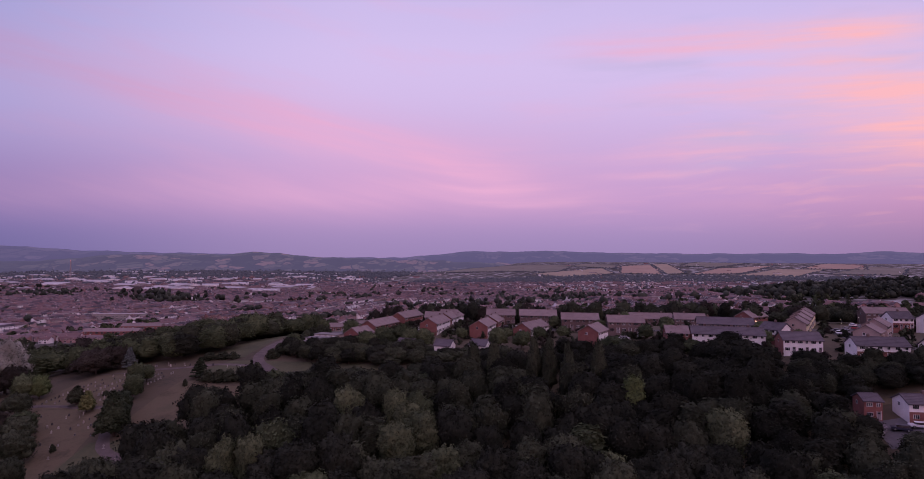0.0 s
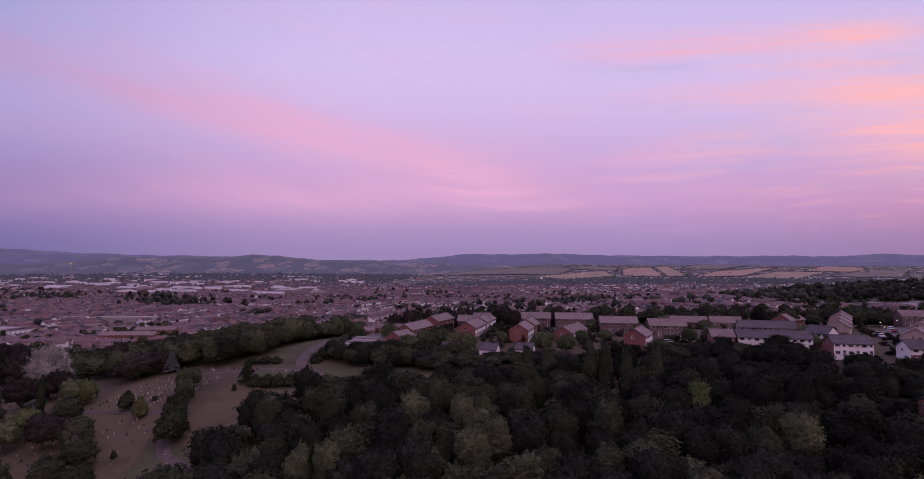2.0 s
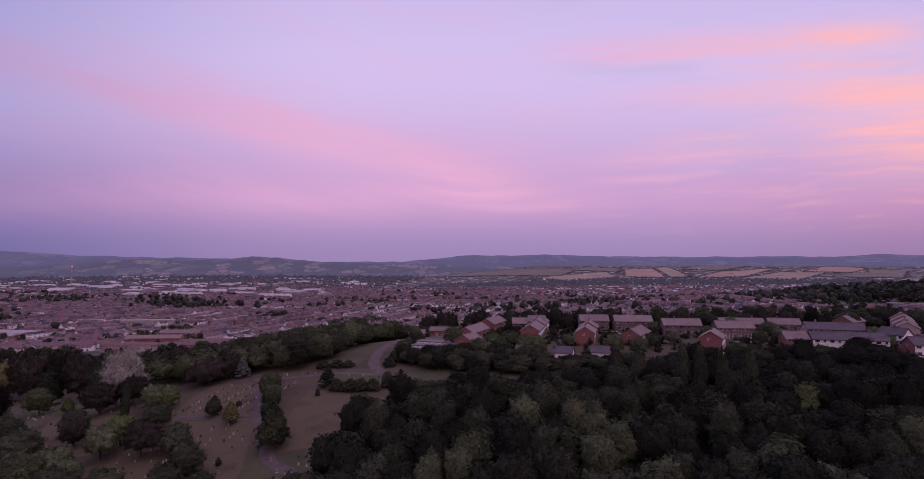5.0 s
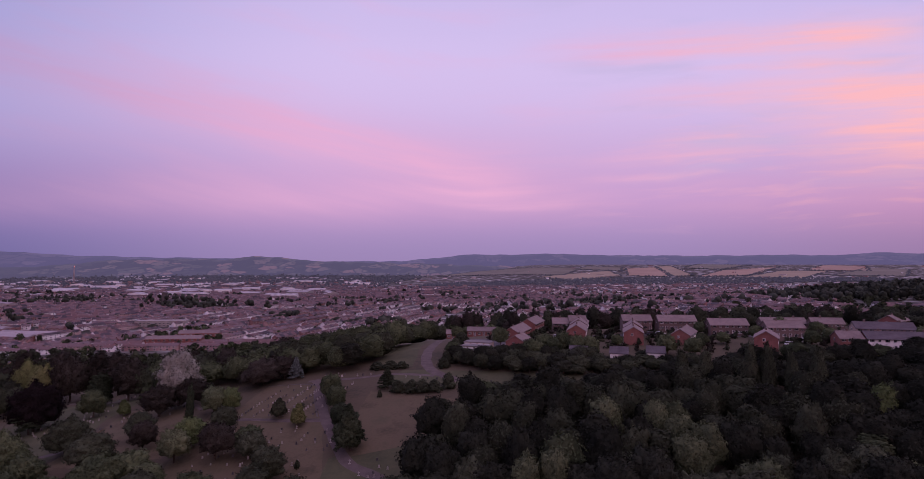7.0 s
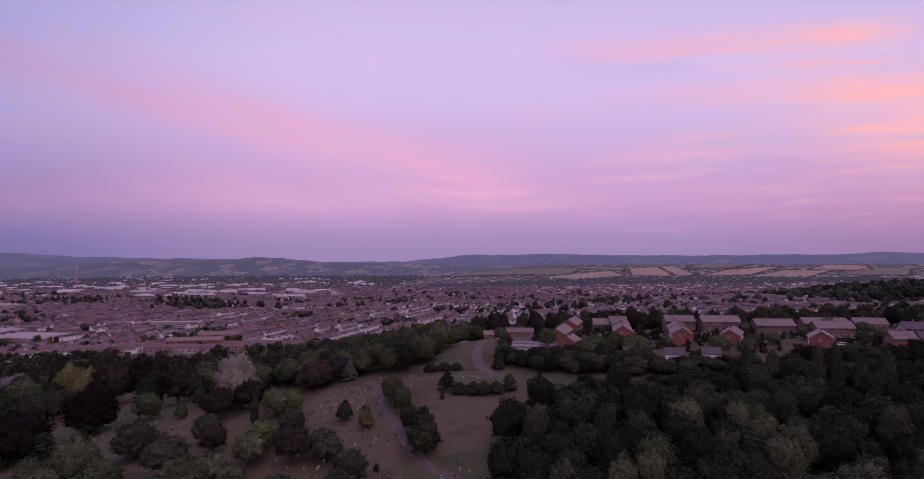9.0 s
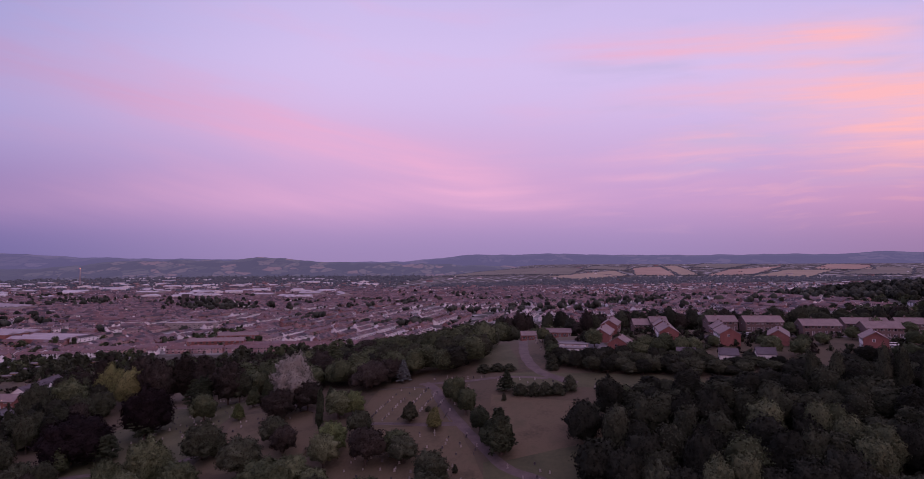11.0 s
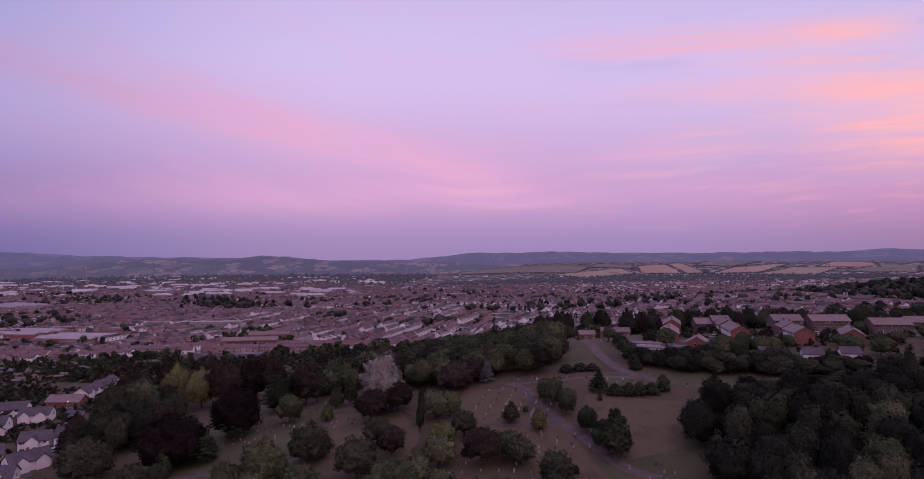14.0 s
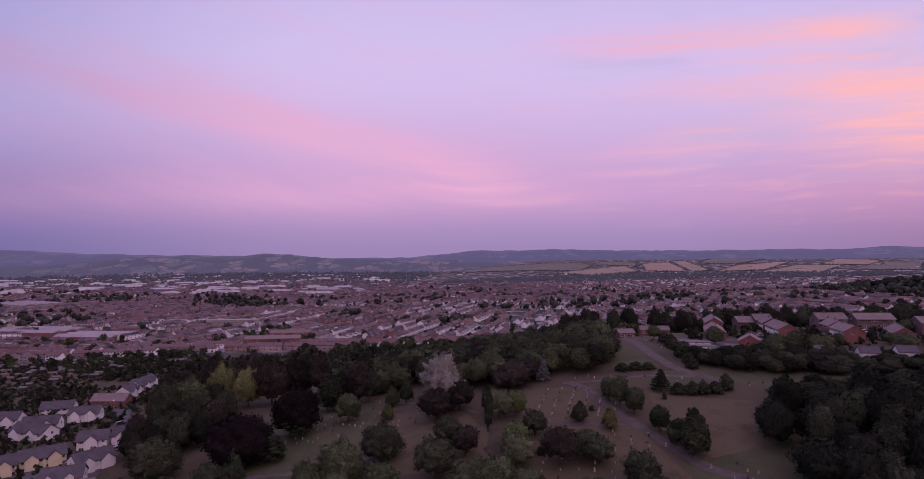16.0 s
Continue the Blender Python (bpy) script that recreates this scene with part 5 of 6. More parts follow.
for x, y, turn, n in [(-58, 222, -20, 4), (-56.5, 230, -20, 4), (-55, 238, -20, 4), (-45, 227, 70, 4), (-38, 211.5, -12, 4)]:
    garage_row(x, y, turn, n)


# ---- cars, lamps, graves ----
def car_parts(colour, van=False):
    body, glass = Build(), Build()
    lo, hi = (0.35, 0.85) if not van else (0.35, 1.2)
    prof = [(-2.1, lo), (2.1, lo), (2.15, lo + 0.25), (2.0, hi - 0.05), (1.1, hi + 0.05), (-2.0, hi + 0.08), (-2.15, lo + 0.3)]
    v = [(x, s * 0.86, z) for s in (-1, 1) for x, z in prof]
    n = len(prof)
    body.add(v, [tuple(range(n)), tuple(reversed(range(n, 2 * n)))] + [(i, i + n, (i + 1) % n + n, (i + 1) % n) for i in range(n)], 0)
    top = 1.45 if not van else 2.1
    a = (1.05, 0.45, -1.5, -1.9) if not van else (1.5, 1.0, -2.05, -2.1)
    for bb, k, z0, z1 in ((glass, 0.80, hi, top - 0.06), (body, 0.70, top - 0.06, top)):
        v = [(a[0] if z == z0 else a[1], s * (k if z == z0 else 0.68), z) for z in (z0, z1) for s in (-1, 1)] + [(a[3] if z == z0 else a[2], s * (k if z == z0 else 0.68), z) for z in (z0, z1) for s in (-1, 1)]
        bb.add(v, [(0, 1, 3, 2), (4, 6, 7, 5), (0, 2, 6, 4), (1, 5, 7, 3), (2, 3, 7, 6)], 0)
    return body.mesh("body", [colour]), glass.mesh("glasshouse", [colour if van else GLASS])


wheel = Build()
wheel.tube([(0, 0, -0.1), (0, 0, 0.1)], [0.32, 0.32], 14, 0)
WHEEL = wheel.mesh("wheel", [RUBBER])
RIM = Build().tube([(0, 0, -0.11), (0, 0, 0.11)], [0.19, 0.19], 10, 0).mesh("rim", [STEEL])
PAINTS = {"white": paint("white_paint", (0.72, 0.72, 0.74)), "silver": paint("silver_paint", (0.40, 0.40, 0.42)), "dark": paint("dark_paint", (0.04, 0.04, 0.06)), "red": paint("red_paint", (0.28, 0.03, 0.03))}
CARS = {k: car_parts(v) for k, v in PAINTS.items()}
VAN = car_parts(PAINTS["white"], True)
for x, y, turn, kind in [(110.5, 139, 160, "white"), (106.5, 139.5, 150, "dark"), (146, 222, 60, "white"), (149, 228, 60, "dark"), (156, 232, 50, "silver"), (162, 236, 45, "red"), (152, 205, 75, "silver"),
                         (168, 246, 40, "white"), (70, 221, -10, "van"), (62, 218, -10, "white"), (60, 214, 20, "silver"), (20, 250, 5, "dark"), (24, 250, 5, "white"), (-20, 252, 10, "silver"),
                         (88, 240, 5, "white"), (-268, 204, 70, "silver"), (-285, 236, 65, "dark"), (175, 240, 30, "silver"), (-292, 190, 35, "dark")]:
    parts = VAN if kind == "van" else CARS[kind]
    ob = thing("van" if kind == "van" else "car", pose(x, y, gh(x, y) + 0.16, 0, 0, turn),
               "white box van parked on the estate" if kind == "van" else kind + " hatchback car parked at the roadside", "van" if kind == "van" else "car", "parked cars")
    part("body", parts[0], ob)
    part("glasshouse" if kind != "van" else "cargo_box", parts[1], ob)
    for wx in (-1.3, 1.3):
        for wy in (-0.8, 0.8):
            part("rim", RIM, part("wheel", WHEEL, ob, pose(wx, wy, 0.32, 90)), label="steel wheel rim")

b = Build()
b.tube([(0, 0, -0.5), (0, 0, 5.6)], [0.07, 0.04], 8).box(-0.03, -0.03, 5.5, 0.9, 0.03, 5.58)
POLE = b.mesh("pole", [STEEL])
HEAD = Build().box(0.6, -0.14, 5.42, 1.2, 0.14, 5.5).mesh("lamp_head", [STEEL])
BULB = Build().box(0.62, -0.13, 5.28, 1.18, 0.13, 5.42).mesh("bulb", [LAMPGLOW])
for x, y in [(-299, 238), (-303, 262), (-296, 190), (-259, 162), (-254, 163), (-262, 160), (147, 222), (158, 238), (171, 246), (113, 218), (122, 236)]:
    ob = thing("street_lamp", pose(x, y, gh(x, y), 0, 0, (x * 37) % 360) @ Matrix.Diagonal((0.8, 0.8, 0.75, 1)), "lit street lamp on a grey steel pole", "street lamp", "street lamps")
    part("pole", POLE, ob)
    part("bulb", BULB, part("lamp_head", HEAD, ob), label="warm glowing lamp")


def headstone(kind):
    bb = Build()
    if kind == 0:
        prof = [(-0.34, 0)] + [(0.34 * math.cos(math.pi - math.pi * i / 6), 0.75 + 0.28 * math.sin(math.pi * i / 6)) for i in range(7)] + [(0.34, 0)]
    elif kind == 1:
        prof = [(-0.38, 0), (-0.38, 0.8), (-0.2, 0.95), (0.2, 0.95), (0.38, 0.8), (0.38, 0)]
    else:
        prof = [(-0.1, 0), (-0.1, 0.8), (-0.36, 0.8), (-0.36, 1.0), (-0.1, 1.0), (-0.1, 1.4), (0.1, 1.4), (0.1, 1.0), (0.36, 1.0), (0.36, 0.8), (0.1, 0.8), (0.1, 0)]
    n = len(prof)
    v = [(x, s * 0.07, z + 0.1) for s in (-1, 1) for x, z in prof]
    bb.add(v, [tuple(range(n)), tuple(reversed(range(n, 2 * n)))] + [(i, i + n, (i + 1) % n + n, (i + 1) % n) for i in range(n)], 0)
    bb.box(-0.45, -0.2, -0.4, 0.45, 0.2, 0.12, 0)
    return bb


GRAVE = [headstone(k).mesh("gravestone", [m]) for m in (STONE, GRANITE) for k in range(3)]
WORDS = ["pale stone headstone with a rounded top on grass", "pale stone headstone with cut corners on grass", "pale stone cross on grass",
         "dark granite headstone with a rounded top on grass", "dark granite headstone with cut corners on grass", "dark stone cross on grass"]
rg = random.Random(9)


def graves(x0, y0, ux, uy, vx, vy, n, m, keep, jitter=0.3, turn=0):
    for i in range(n):
        for j in range(m):
            if rg.random() > keep:
                continue
            x, y = x0 + ux * i + vx * j + rg.gauss(0, jitter), y0 + uy * i + vy * j + rg.gauss(0, jitter)
            k = rg.choices(range(6), [5, 4, 1.5, 4, 3, 0.5])[0]
            ob = new("gravestone", GRAVE[k])
            s = rg.uniform(0.46, 0.72)
            ob.matrix_basis = pose(x, y, gh(x, y) + 0.05, rg.uniform(-5, 5), rg.uniform(-3, 3), turn + rg.uniform(-8, 8)) @ Matrix.Diagonal((s, s, s, 1))
            tagged(ob, WORDS[k], "gravestone", "graves")


graves(-130, 178.5, 4.6, -0.7, 0.45, 1.25, 6, 19, 0.80, 0.12)
graves(-134, 146, 4.5, -0.4, 0.5, 1.6, 8, 15, 0.62, 0.3)
graves(-92, 138, 2.6, 0.6, 0.6, 2.8, 5, 4, 0.5, 0.8)
graves(-88, 199, 2.8, -0.5, 0.3, 2.6, 9, 3, 0.45, 0.9)
graves(-58, 190, 2.6, -0.4, 0.2, 2.4, 12, 2, 0.5, 0.5)
graves(-69, 214, 1.8, 0.2, 0.2, 3.4, 3, 18, 0.55, 0.4)
graves(-214, 186, 3.2, 0.6, 0.8, 3.2, 10, 11, 0.52, 0.7)
graves(-176, 186, 3.0, 0.2, 0.6, 3.0, 7, 5, 0.25, 0.8)
graves(-112, 208, 2.6, -0.5, 0.3, 1.6, 8, 2, 0.5, 0.6)
graves(-205, 236, 3.0, -0.8, 0.8, 3.0, 9, 2, 0.4, 0.6)

# ---- the town ----
def in_view(x, y, pad=60):
    return -0.86 * y - 157 - pad < x < 0.86 * y + pad


def is_town(x, y):
    """How densely the ground is built on, 0 to 1."""
    if y < 470 or not in_view(x, y):
        return 0.0
    if y < 520 and x > -120:
        return 0.25
    d = 1.0
    if x > -350 and y > 1650:
        d *= 0.8 if y < 2000 else 0.04
    if x > 330 and 560 < y < 1050:
        d *= 0.03
    if y > 2100:
        d *= 0.35
    if y > 2900:
        d = 0.0
    return d * (0.62 + 0.8 * (noise.noise((x * 0.004, y * 0.004, 3.0)) + 0.35))


class Rows:
    """Terraces of the town, gathered as plain walls, roofs, chimneys and windows."""

    def __init__(self):
        self.v, self.q, self.t, self.qm, self.tm, self.n = [], [], [], [], [], 0

    def put(self, verts, quads, mats, tris=(), tmats=()):
        self.v += verts
        self.q += [tuple(self.n + i for i in f) for f in quads]
        self.qm += list(mats)
        self.t += [tuple(self.n + i for i in f) for f in tris]
        self.tm += list(tmats)
        self.n += len(verts)

    def terrace(self, x, y, turn, length, depth, eaves, rise, pale, detail, wings=True):
        z = gh(x, y) - 0.5
        c, s = math.cos(turn), math.sin(turn)
        P = lambda a, b, h: (x + a * c - b * s, y + a * s + b * c, z + h)
        l, d = length / 2, depth / 2
        w = 1 if not pale else 2
        self.put([P(-l, -d, 0), P(l, -d, 0), P(l, d, 0), P(-l, d, 0), P(-l, -d, eaves), P(l, -d, eaves), P(l, d, eaves), P(-l, d, eaves), P(-l, 0, eaves + rise), P(l, 0, eaves + rise)],
                 [(0, 1, 5, 4), (1, 2, 6, 5), (2, 3, 7, 6), (3, 0, 4, 7)], [w] * 4, [(5, 6, 9), (7, 4, 8)], [w, w])
        e, k = 0.35, rise / d
        bays = max(1, round(length / 6.0)) if y < 1500 else 1
        for i in range(bays):
            a0, a1 = -l - e + i * (length + 2 * e) / bays, -l - e + (i + 1) * (length + 2 * e) / bays
            up = 0.12 + 0.13 * (i % 2)
            self.put([P(a0, -d - e, eaves - e * k + up), P(a1, -d - e, eaves - e * k + up), P(a1, 0, eaves + rise + up), P(a0, 0, eaves + rise + up), P(a1, d + e, eaves - e * k + up), P(a0, d + e, eaves - e * k + up)],
                     [(0, 1, 2, 3), (3, 2, 4, 5)], [0, 0])
        if detail:
            n = max(1, round(length / 5.2))
            for i in range(n):
                a = -l + (i + 1) * length / n - 0.3
                if i % 3 == 0:
                    b = 0.4
                    self.put([P(a + dx * b, dy * 0.35, eaves + rise - 0.7 + h) for h in (0, 1.6) for dx, dy in ((-1, -1), (1, -1), (1, 1), (-1, 1))],
                             [(0, 1, 5, 4), (1, 2, 6, 5), (2, 3, 7, 6), (3, 0, 4, 7), (4, 5, 6, 7)], [1] * 5)
                if wings and (i + int(x)) % 2 == 0 and length > 9:
                    # a lower rear wing with a lean-to roof
                    side = 1 if int(y) % 3 else -1
                    a0, w2, o1, h1 = a - length / n * 0.5 - 1.3, 2.6, side * (d + 3.6), eaves * 0.62
                    o0 = side * d
                    f = [P(a0, o0, 0), P(a0 + w2, o0, 0), P(a0 + w2, o1, 0), P(a0, o1, 0), P(a0, o0, h1), P(a0 + w2, o0, h1), P(a0 + w2, o1, h1), P(a0, o1, h1), P(a0 - 0.2, o0, h1 + 1.3), P(a0 + w2 + 0.2, o0, h1 + 1.3), P(a0 + w2 + 0.2, o1 + side * 0.3, h1 + 0.1), P(a0 - 0.2, o1 + side * 0.3, h1 + 0.1)]
                    wing = [(1, 2, 6, 5), (2, 3, 7, 6), (3, 0, 4, 7), (8, 9, 10, 11)]
                    self.put(f, wing if side > 0 else [tuple(reversed(g)) for g in wing], [w if i % 4 else 2] * 3 + [0])
                if detail > 1:
                    m = -l + (i + 0.5) * length / n
                    for dx, h, wide, tall in ((-1.1, 3.1, 0.75, 1.2), (1.2, 3.1, 0.5, 1.2), (-1.0, 0.9, 0.9, 1.4)):
                        for side in (-1, 1):
                            o = side * (d + 0.04)
                            f = [P(m + dx - wide, o, h), P(m + dx + wide, o, h), P(m + dx + wide, o, h + tall), P(m + dx - wide, o, h + tall)]
                            g = 0.14
                            o2 = side * (d + 0.08)
                            f2 = [P(m + dx - wide + g, o2, h + g), P(m + dx + wide - g, o2, h + g), P(m + dx + wide - g, o2, h + tall - g), P(m + dx - wide + g, o2, h + tall - g)]
                            self.put(f + f2, [(0, 1, 2, 3), (4, 5, 6, 7)] if side < 0 else [(3, 2, 1, 0), (7, 6, 5, 4)], [3, 4])

    def mesh(self, name):
        return raw_mesh(name, self.v, self.q, [TOWN_ROOF, TOWN_BRICK, TOWN_PALE, FRAME, GLASS], self.qm + self.tm, self.t)


rt = random.Random(5)
town, trees_far, near_rows = Rows(), [], []
cell = 130
for cy in range(270, 3000, cell):
    for cx in range(-2700, 2700, cell):
        mx_, my_ = cx + cell / 2, cy + cell / 2
        if not in_view(mx_, my_, 120):
            continue
        turn = noise.noise((mx_ * 0.0016, my_ * 0.0016, 8.0)) * 1.5 + (0.7 if mx_ > 40 else 0.05) + rt.choice([0, 0, 0, 0, math.pi / 2])
        avenue = -430 < mx_ < 40 and 540 < my_ < 1080
        if avenue:
            turn = 1.30 + 0.12 * noise.noise((mx_ * 0.003, my_ * 0.003, 2.0))
        c, s = math.cos(turn), math.sin(turn)
        far = my_ > 1500
        gap = 22.5 if not far else 27
        b_ = -cell * 0.7
        while b_ < cell * 0.7:
            a_ = -cell * 0.7 + rt.uniform(0, 12)
            pale_row = rt.random() < 0.36
            while a_ < cell * 0.7:
                length = rt.uniform(26, 58) if avenue else rt.uniform(12, 36) if rt.random() < 0.65 else rt.uniform(5.5, 9)
                ox, oy = a_ + length / 2, b_ + rt.uniform(-2, 2)
                x, y = mx_ + ox * c - oy * s, my_ + ox * s + oy * c
                a_ += length + (rt.uniform(0.5, 2) if rt.random() < 0.7 else rt.uniform(4, 9))
                if not (cx <= x < cx + cell and cy <= y < cy + cell):
                    continue
                if rt.random() < is_town(x, y):
                    pale = pale_row if rt.random() < 0.5 else rt.random() < 0.48
                    row = (x, y, turn + rt.uniform(-0.03, 0.03), length, rt.uniform(5.6, 6.8), rt.uniform(3.9, 4.8), rt.uniform(1.6, 2.3), pale)
                    if y < 620 and len(near_rows) < 84:
                        near_rows.append(row)
                    else:
                        town.terrace(*row, 2 if y < 1150 else 1 if y < 1700 else 0)
                    for _ in range(1 + int(length / 20)):
                        if rt.random() < 0.62:
                            along, back = rt.uniform(-0.5, 0.5) * length, rt.choice((-1, 1)) * rt.uniform(6.5, 11)
                            trees_far.append((x + along * c - back * s, y + along * s + back * c, rt.uniform(2.0, 6.5), rt.uniform(2.6, 5.6)))
                elif rt.random() < (0.5 if y < 1300 else 0.3) and y > 330 and not (y > 1900 and x > -300):
                    for _ in range(2):
                        trees_far.append((x + rt.uniform(-14, 14), y + rt.uniform(-10, 10), rt.uniform(5, 12), rt.uniform(6, 12)))
            b_ += gap
tagged(new("town_houses", town.mesh("town_houses")), "countless red and grey roofed terraces of the town", "houses", kind="stuff")
TOWN_WINDOWS = []
for wide_, tall_ in ((0.75, 1.2), (0.5, 1.2), (0.9, 1.4)):
    bb = Build()
    bb.box(-wide_, -0.06, 0, wide_, 0.02, tall_, 0)
    bb.box(-wide_ + 0.12, -0.065, 0.12, wide_ - 0.12, -0.05, tall_ - 0.12, 1)
    TOWN_WINDOWS.append(bb.mesh("window", [FRAME, GLASS]))
for row in near_rows:
    x, y, turn, length, depth, eaves, rise, pale = row
    ob = thing("terraced_houses", pose(x, y, gh(x, y) - 0.5, 0, 0, math.degrees(turn)),
               ("pale rendered" if pale else "red-brick") + " terrace with tiled roof and chimneys in the town", "house", "town terraces")
    one = Rows()
    one.terrace(0, 0, 0, length, depth, eaves, rise, pale, 1, False)
    zero = gh(0, 0) - 0.5
    v = np.array(one.v) - (0, 0, zero)
    q, qm = np.array(one.q), np.array(one.qm)
    t, tm = np.array(one.t), np.array(one.tm)
    high = v[q].max(axis=1)[:, 2]
    stack = (qm == 1) & (high > eaves + 0.5)
    mats = [TOWN_ROOF, TOWN_BRICK, TOWN_PALE, FRAME, GLASS]
    slopes = np.flatnonzero(qm == 0)
    pieces = [("wall", ((qm == 1) | (qm == 2)) & ~stack, True)] + [("roof", np.isin(np.arange(len(qm)), slopes[k:k + 2]), False) for k in range(0, len(slopes), 2)]
    for nm, sel, ts in pieces:
        me = raw_mesh(nm, v, q[sel], mats, np.concatenate([qm[sel], tm]) if ts else qm[sel], t if ts else None)
        bm = bmesh.new()
        bm.from_mesh(me)
        bmesh.ops.delete(bm, geom=[w for w in bm.verts if not w.link_faces], context="VERTS")
        bm.to_mesh(me)
        bm.free()
        part(nm, me, ob)
    n = max(1, round(length / 5.2))
    for i in range(n):
        for wx, wz, kind in ((-1.1, 3.1, 0), (1.2, 3.1, 1), (-1.0, 0.9, 2)):
            for side in (-1, 1):
                part("window", TOWN_WINDOWS[kind], ob, pose(-length / 2 + (i + 0.5) * length / n + wx, side * depth / 2, wz, 0, 0, 0 if side < 0 else 180))
    for k in range(0, stack.sum(), 5):
        five = q[stack][k:k + 5]
        lo = five.min()
        part("chimney", raw_mesh("chimney", v[lo:lo + 8], five - lo, mats, np.ones(5, int), None), ob)


# allotments at the foot of the hill
ra = random.Random(12)
plots = Rows()
for x, y in scatter([(-500, 300), (-350, 296), (-350, 438), (-520, 452)], 11, 21, 0.6):
    plots.terrace(x, y, ra.uniform(-0.4, 0.4), ra.uniform(2.0, 4.5), ra.uniform(1.8, 2.6), ra.uniform(1.9, 2.4), 0.5, ra.random() < 0.5, 0)
me = raw_mesh("allotment_sheds", plots.v, plots.q, [FELT, TIMBER, OLDSTONE, FRAME, GLASS], plots.qm + plots.tm, plots.t)
tagged(new("allotment_sheds", me), "small pale sheds and greenhouses on the allotments", "sheds", kind="stuff")


# larger buildings of the town
def big_building(x, y, turn, length, depth, high, wall, roof, label, storeys=0, pitched=0.0, name="building"):
    ob = thing(name, pose(x, y, gh(x, y) - 0.5, 0, 0, turn), label, "building")
    bb = Build()
    bb.box(-length / 2, -depth / 2, 0, length / 2, depth / 2, high, 0)
    part("wall", bb.mesh("wall", [wall]), ob)
    if pitched:
        bays = max(1, round(depth / 14))
        bb = Build()
        for i in range(bays):
            y0, y1 = -depth / 2 + i * depth / bays, -depth / 2 + (i + 1) * depth / bays
            ym = (y0 + y1) / 2
            bb.add([(-length / 2 - 0.4, y0, high), (length / 2 + 0.4, y0, high), (length / 2 + 0.4, ym, high + pitched), (-length / 2 - 0.4, ym, high + pitched), (length / 2 + 0.4, y1, high), (-length / 2 - 0.4, y1, high)],
                   [(0, 1, 2, 3), (3, 2, 4, 5), (1, 4, 2), (0, 3, 5)], 0)
        part("roof", bb.mesh("roof", [roof]), ob)
    else:
        part("roof", Build().box(-length / 2 - 0.3, -depth / 2 - 0.3, high, length / 2 + 0.3, depth / 2 + 0.3, high + 0.4, 0).mesh("roof", [roof]), ob)
    for k in range(storeys):
        n = int(length / 4.2)
        for i in range(n):
            window("wide", ob, pose(-length / 2 + (i + 0.5) * length / n, -depth / 2 - 0.03, 0.9 + k * 2.6) @ Matrix.Diagonal((1.35, 1.0, 1.4, 1)))
    return ob


big_building(-606, 640, -10, 84, 46, 5, BRICK, SHEDROOF, "large brick warehouse with pale ribbed roofs", pitched=2.2, name="warehouse")
big_building(-528, 618, -10, 66, 40, 5, BRICK, SHEDROOF, "large brick warehouse with pale ribbed roofs", pitched=2.2, name="warehouse")
big_building(-488, 560, -6, 34, 9, 3.5, CONCRETE, SHEDROOF, "low pale shed beside the warehouse", name="shed")
big_building(-309, 508, 6, 46, 10, 8.0, BRICK, TILE, "three-storey red-brick flats with white windows", 3, 2.6, "apartment_building")
big_building(-304, 546, 6, 36, 10, 8.4, BRICK, TILE, "three-storey red-brick flats with white windows", 3, 2.6, "apartment_building")
big_building(-412, 690, 5, 58, 14, 7.0, CONCRETE, CONCRETE, "flat-roofed concrete school block with window bands", 2, 0.0, "school_building")
big_building(-848, 960, -30, 110, 60, 8, CONCRETE, SHEDROOF, "pale retail shed among trees", pitched=2, name="warehouse")
big_building(-905, 880, -30, 60, 40, 8, WHITE, SHEDROOF, "white retail shed with pale roof", pitched=2, name="warehouse")
rs = random.Random(3)
sheds = Rows()
for _ in range(120):
    y = rs.uniform(1350, 2900)
    x = rs.uniform(-0.80 * y - 120, -0.18 * y)
    l, d, h, tr = rs.uniform(20, 80), rs.uniform(18, 45), rs.uniform(5, 9), rs.choice([0.1, 0.4, -0.2]) + rs.choice([0, math.pi / 2])
    sheds.terrace(x, y, tr, l, d, h, 3, rs.random() < 0.6, 0)
me = raw_mesh("industrial_sheds", sheds.v, sheds.q, [BRIGHTROOF, CONCRETE, WHITE, FRAME, GLASS], sheds.qm + sheds.tm, sheds.t)
tagged(new("industrial_sheds", me), "pale metal-roofed sheds of a far industrial estate", "sheds", kind="stuff")
# church tower among the trees
ob = thing("church_tower", pose(-548, 965, gh(-548, 965), 0, 0, 12), "square stone church tower among trees", "church")
part("tower", Build().box(-4, -4, 0, 4, 4, 24, 0).mesh("tower", [OLDSTONE]), ob)
bb = Build()
for i in range(4):
    for j in range(4):
        if i in (0, 3) or j in (0, 3):
            bb.box(-4.2 + i * 2.4, -4.2 + j * 2.4, 24, -3.0 + i * 2.4, -3.0 + j * 2.4, 25.4, 0)
part("battlements", bb.mesh("battlements", [OLDSTONE]), ob)
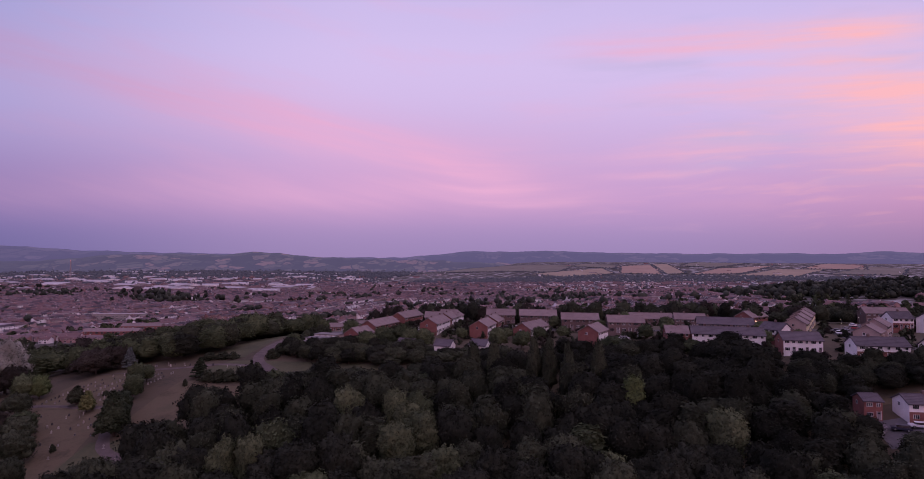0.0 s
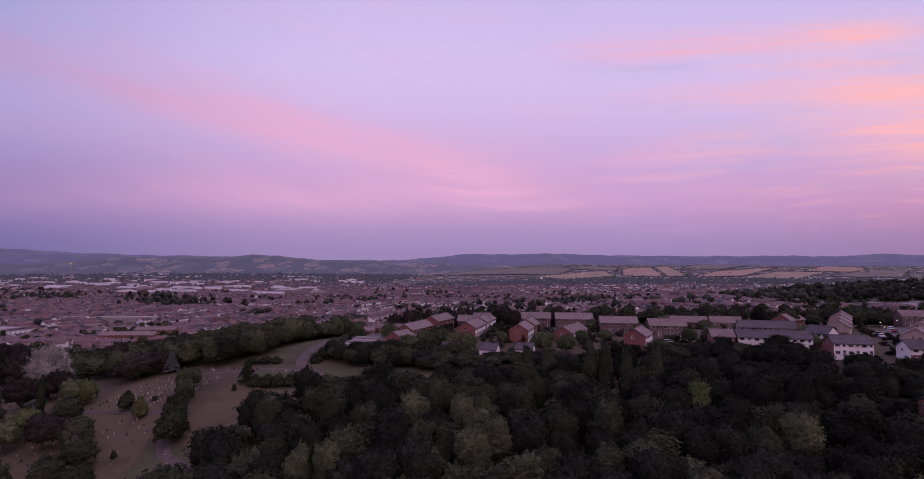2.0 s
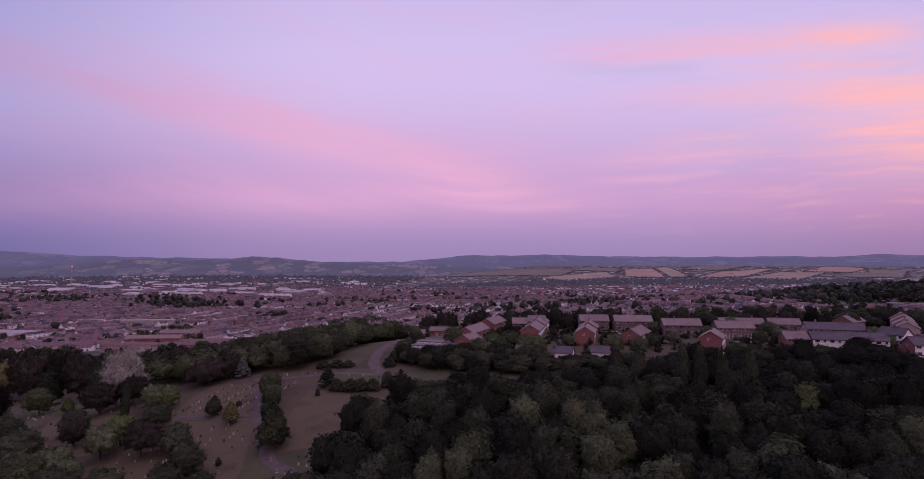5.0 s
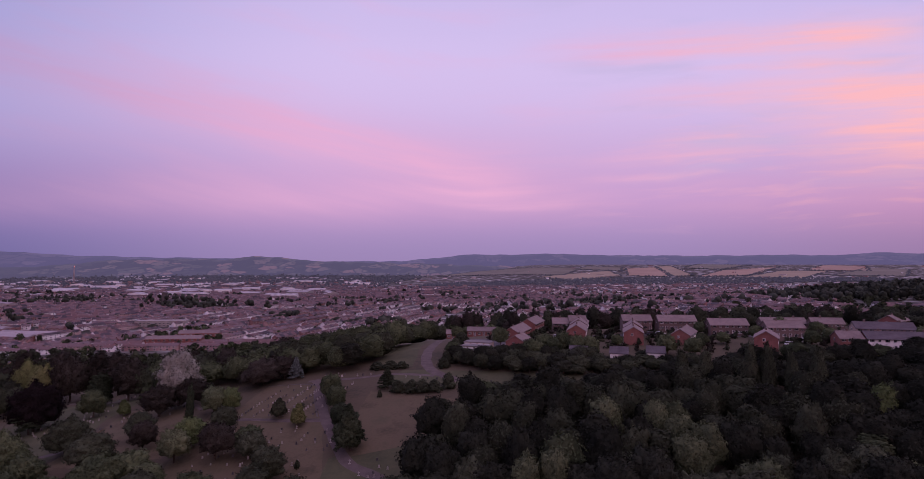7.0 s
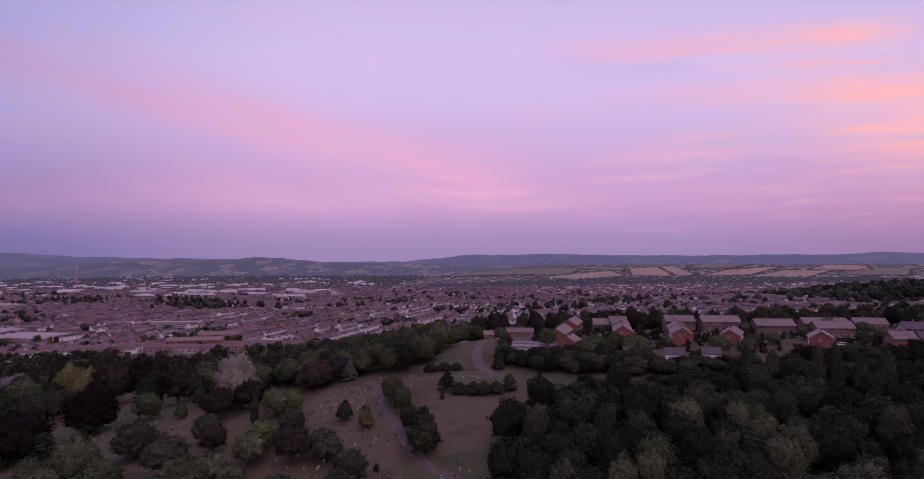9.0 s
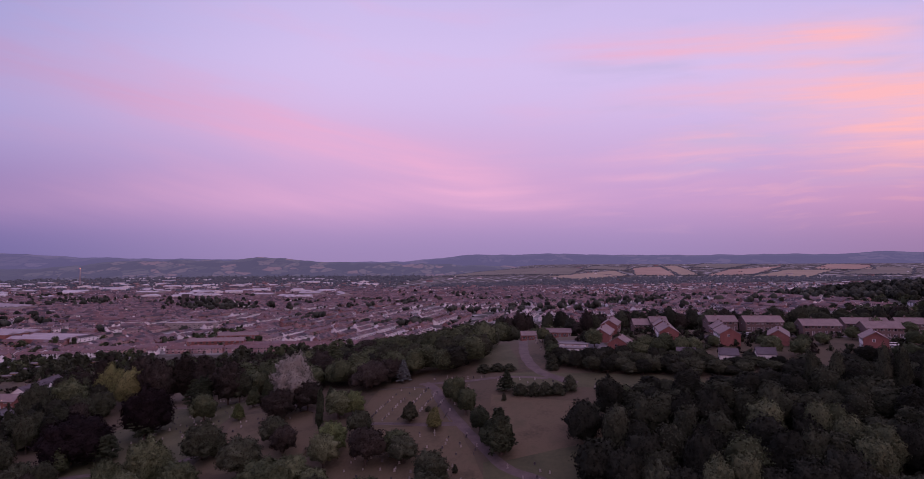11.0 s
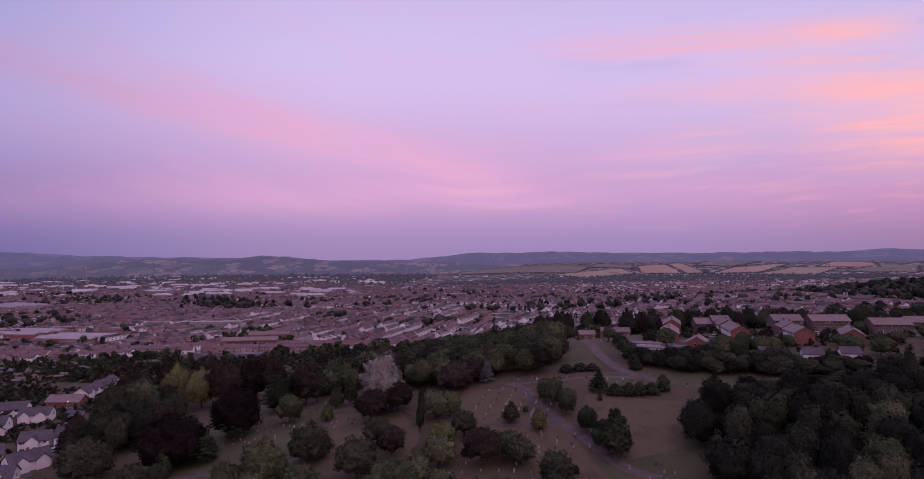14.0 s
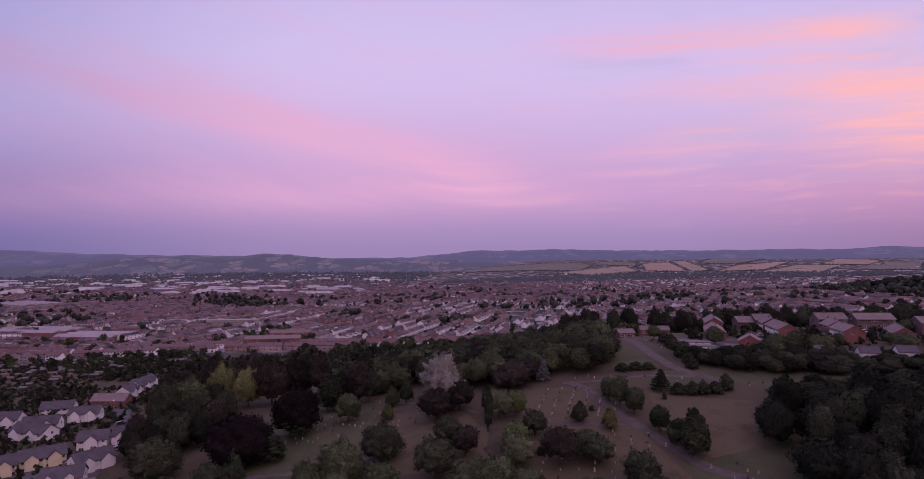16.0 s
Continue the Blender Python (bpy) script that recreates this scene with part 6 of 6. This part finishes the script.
part("nave", Build().add([(4, -5, 0), (30, -5, 0), (30, 5, 0), (4, 5, 0), (4, -5, 8), (30, -5, 8), (30, 5, 8), (4, 5, 8), (4, 0, 14), (30, 0, 14)],
                         [(0, 1, 5, 4), (1, 2, 6, 9, 5), (2, 3, 7, 6), (4, 5, 9, 8), (6, 7, 8, 9)], 0).mesh("nave", [SLATE]), ob)


def mast(x, y, high, red):
    ob = thing("radio_mast", pose(x, y, gh(x, y)), "slim steel radio mast" + (" with red lights" if red else ""), "mast")
    bb = Build()
    for sx, sy in ((-1, -1), (1, -1), (1, 1), (-1, 1)):
        bb.tube([(sx * 2.0, sy * 2.0, 0), (sx * 1.0, sy * 1.0, high)], [0.8, 0.6], 5)
    for k in range(int(high / 4)):
        w = 2.0 - 1.0 * k * 4 / high
        bb.box(-w, -w, k * 4, w, w, k * 4 + 0.9, 0)
    part("lattice", bb.mesh("lattice", [MASTPAINT]), ob)
    if red:
        part("beacon", Build().box(-0.9, -0.9, high, 0.9, 0.9, high + 1.8, 0).mesh("beacon", [REDGLOW]), ob, label="red beacon light")


mast(-1600, 2330, 68, True)
mast(-1480, 1660, 40, False)

# groves in the town, hedgerows and far woods
for x, y, n, sx, sy, high in [(-530, 985, 30, 30, 18, 22), (-450, 930, 30, 45, 18, 15), (-350, 560, 12, 16, 8, 10), (-300, 535, 8, 14, 7, 9), (-332, 610, 7, 9, 6, 16), (-213, 1068, 14, 40, 20, 10),
                              (-296, 1178, 10, 30, 20, 10), (-298, 514, 8, 14, 8, 8), (-295, 787, 8, 30, 10, 9), (-166, 695, 14, 30, 14, 10), (-640, 700, 22, 30, 40, 11), (-560, 560, 10, 20, 20, 9),
                              (-700, 800, 14, 25, 30, 10), (0, 560, 10, 30, 14, 10), (110, 480, 16, 40, 12, 11), (210, 420, 16, 40, 14, 11), (150, 620, 18, 50, 20, 10), (300, 520, 22, 60, 20, 10),
                              (330, 660, 26, 60, 24, 11), (-30, 850, 12, 40, 15, 9), (250, 900, 20, 70, 25, 9), (60, 1200, 24, 90, 30, 9), (-380, 460, 8, 14, 10, 7), (-430, 540, 6, 14, 8, 7)]:
    for _ in range(n):
        trees_far.append((x + rt.gauss(0, sx), y + rt.gauss(0, sy), rt.uniform(0.6, 1.0) * high, rt.uniform(8, 13)))
hill_wood = []
for x, y in scatter([(400, 640), (620, 600), (900, 760), (1000, 960), (640, 1010), (440, 860)], 13, 15, 0.55):
    if not (445 < x < 650 and 705 < y < 820):
        hill_wood.append((x, y, rt.uniform(8, 14), rt.uniform(10, 16)))
far_trees("hill_wood", hill_wood, "dense dark wood on the hill beyond the estate", HILL_LEAF, 8, 5, 40)
for (x0, y0), (x1, y1) in [(c[i], c[(i + 1) % 4]) for mat, word, c in FIELDS for i in range(4)]:
    n = int(math.hypot(x1 - x0, y1 - y0) / 11)
    for i in range(n):
        trees_far.append((x0 + (x1 - x0) * i / n + rt.gauss(0, 2), y0 + (y1 - y0) * i / n + rt.gauss(0, 4), rt.uniform(2.5, 6.0), rt.uniform(8, 14)))
for x, y in scatter([(-200, 2050), (300, 1980), (900, 2020), (1700, 2150), (1600, 2260), (600, 2240), (-150, 2250)], 19, 16, 0.85):
    trees_far.append((x, y, rt.uniform(5, 9), rt.uniform(10, 17)))
for x, y in scatter([(-1500, 1750), (-300, 1700), (-400, 2700), (-2300, 2700)], 40, 19, 0.4):
    trees_far.append((x, y, rt.uniform(5, 10), rt.uniform(10, 24)))
for x, y in scatter([(-2700, 2350), (-300, 2450), (-200, 3000), (-3000, 3000)], 38, 17, 0.75):
    trees_far.append((x, y, rt.uniform(8, 14), rt.uniform(26, 44)))
for x, y, high, wide in trees_far:
    if y < 640:
        tree(x, y, min(high, wide * 0.8), wide, "bush", "dark" if int(x) % 3 else "green", "", massed="near_town_trees")
grow_masses()
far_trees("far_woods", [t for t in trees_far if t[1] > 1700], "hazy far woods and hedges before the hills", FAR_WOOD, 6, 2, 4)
far_trees("town_trees", [t for t in trees_far if 640 <= t[1] <= 1700], "dark trees, groves and hedgerows in and beyond the town", seed=4, lobes=3, sprays=3)
strip("main_road", [(-560, 540), (-629, 674), (-720, 830), (-800, 983), (-900, 1200)], 12, ASPHALT, "grey main road running through the town", "road", 0.3, step=12)
strip("railway", [(-520, 560), (-590, 680), (-660, 830)], 9, GRAVEL, "pale track bed through the town", "road", 0.3, step=12)
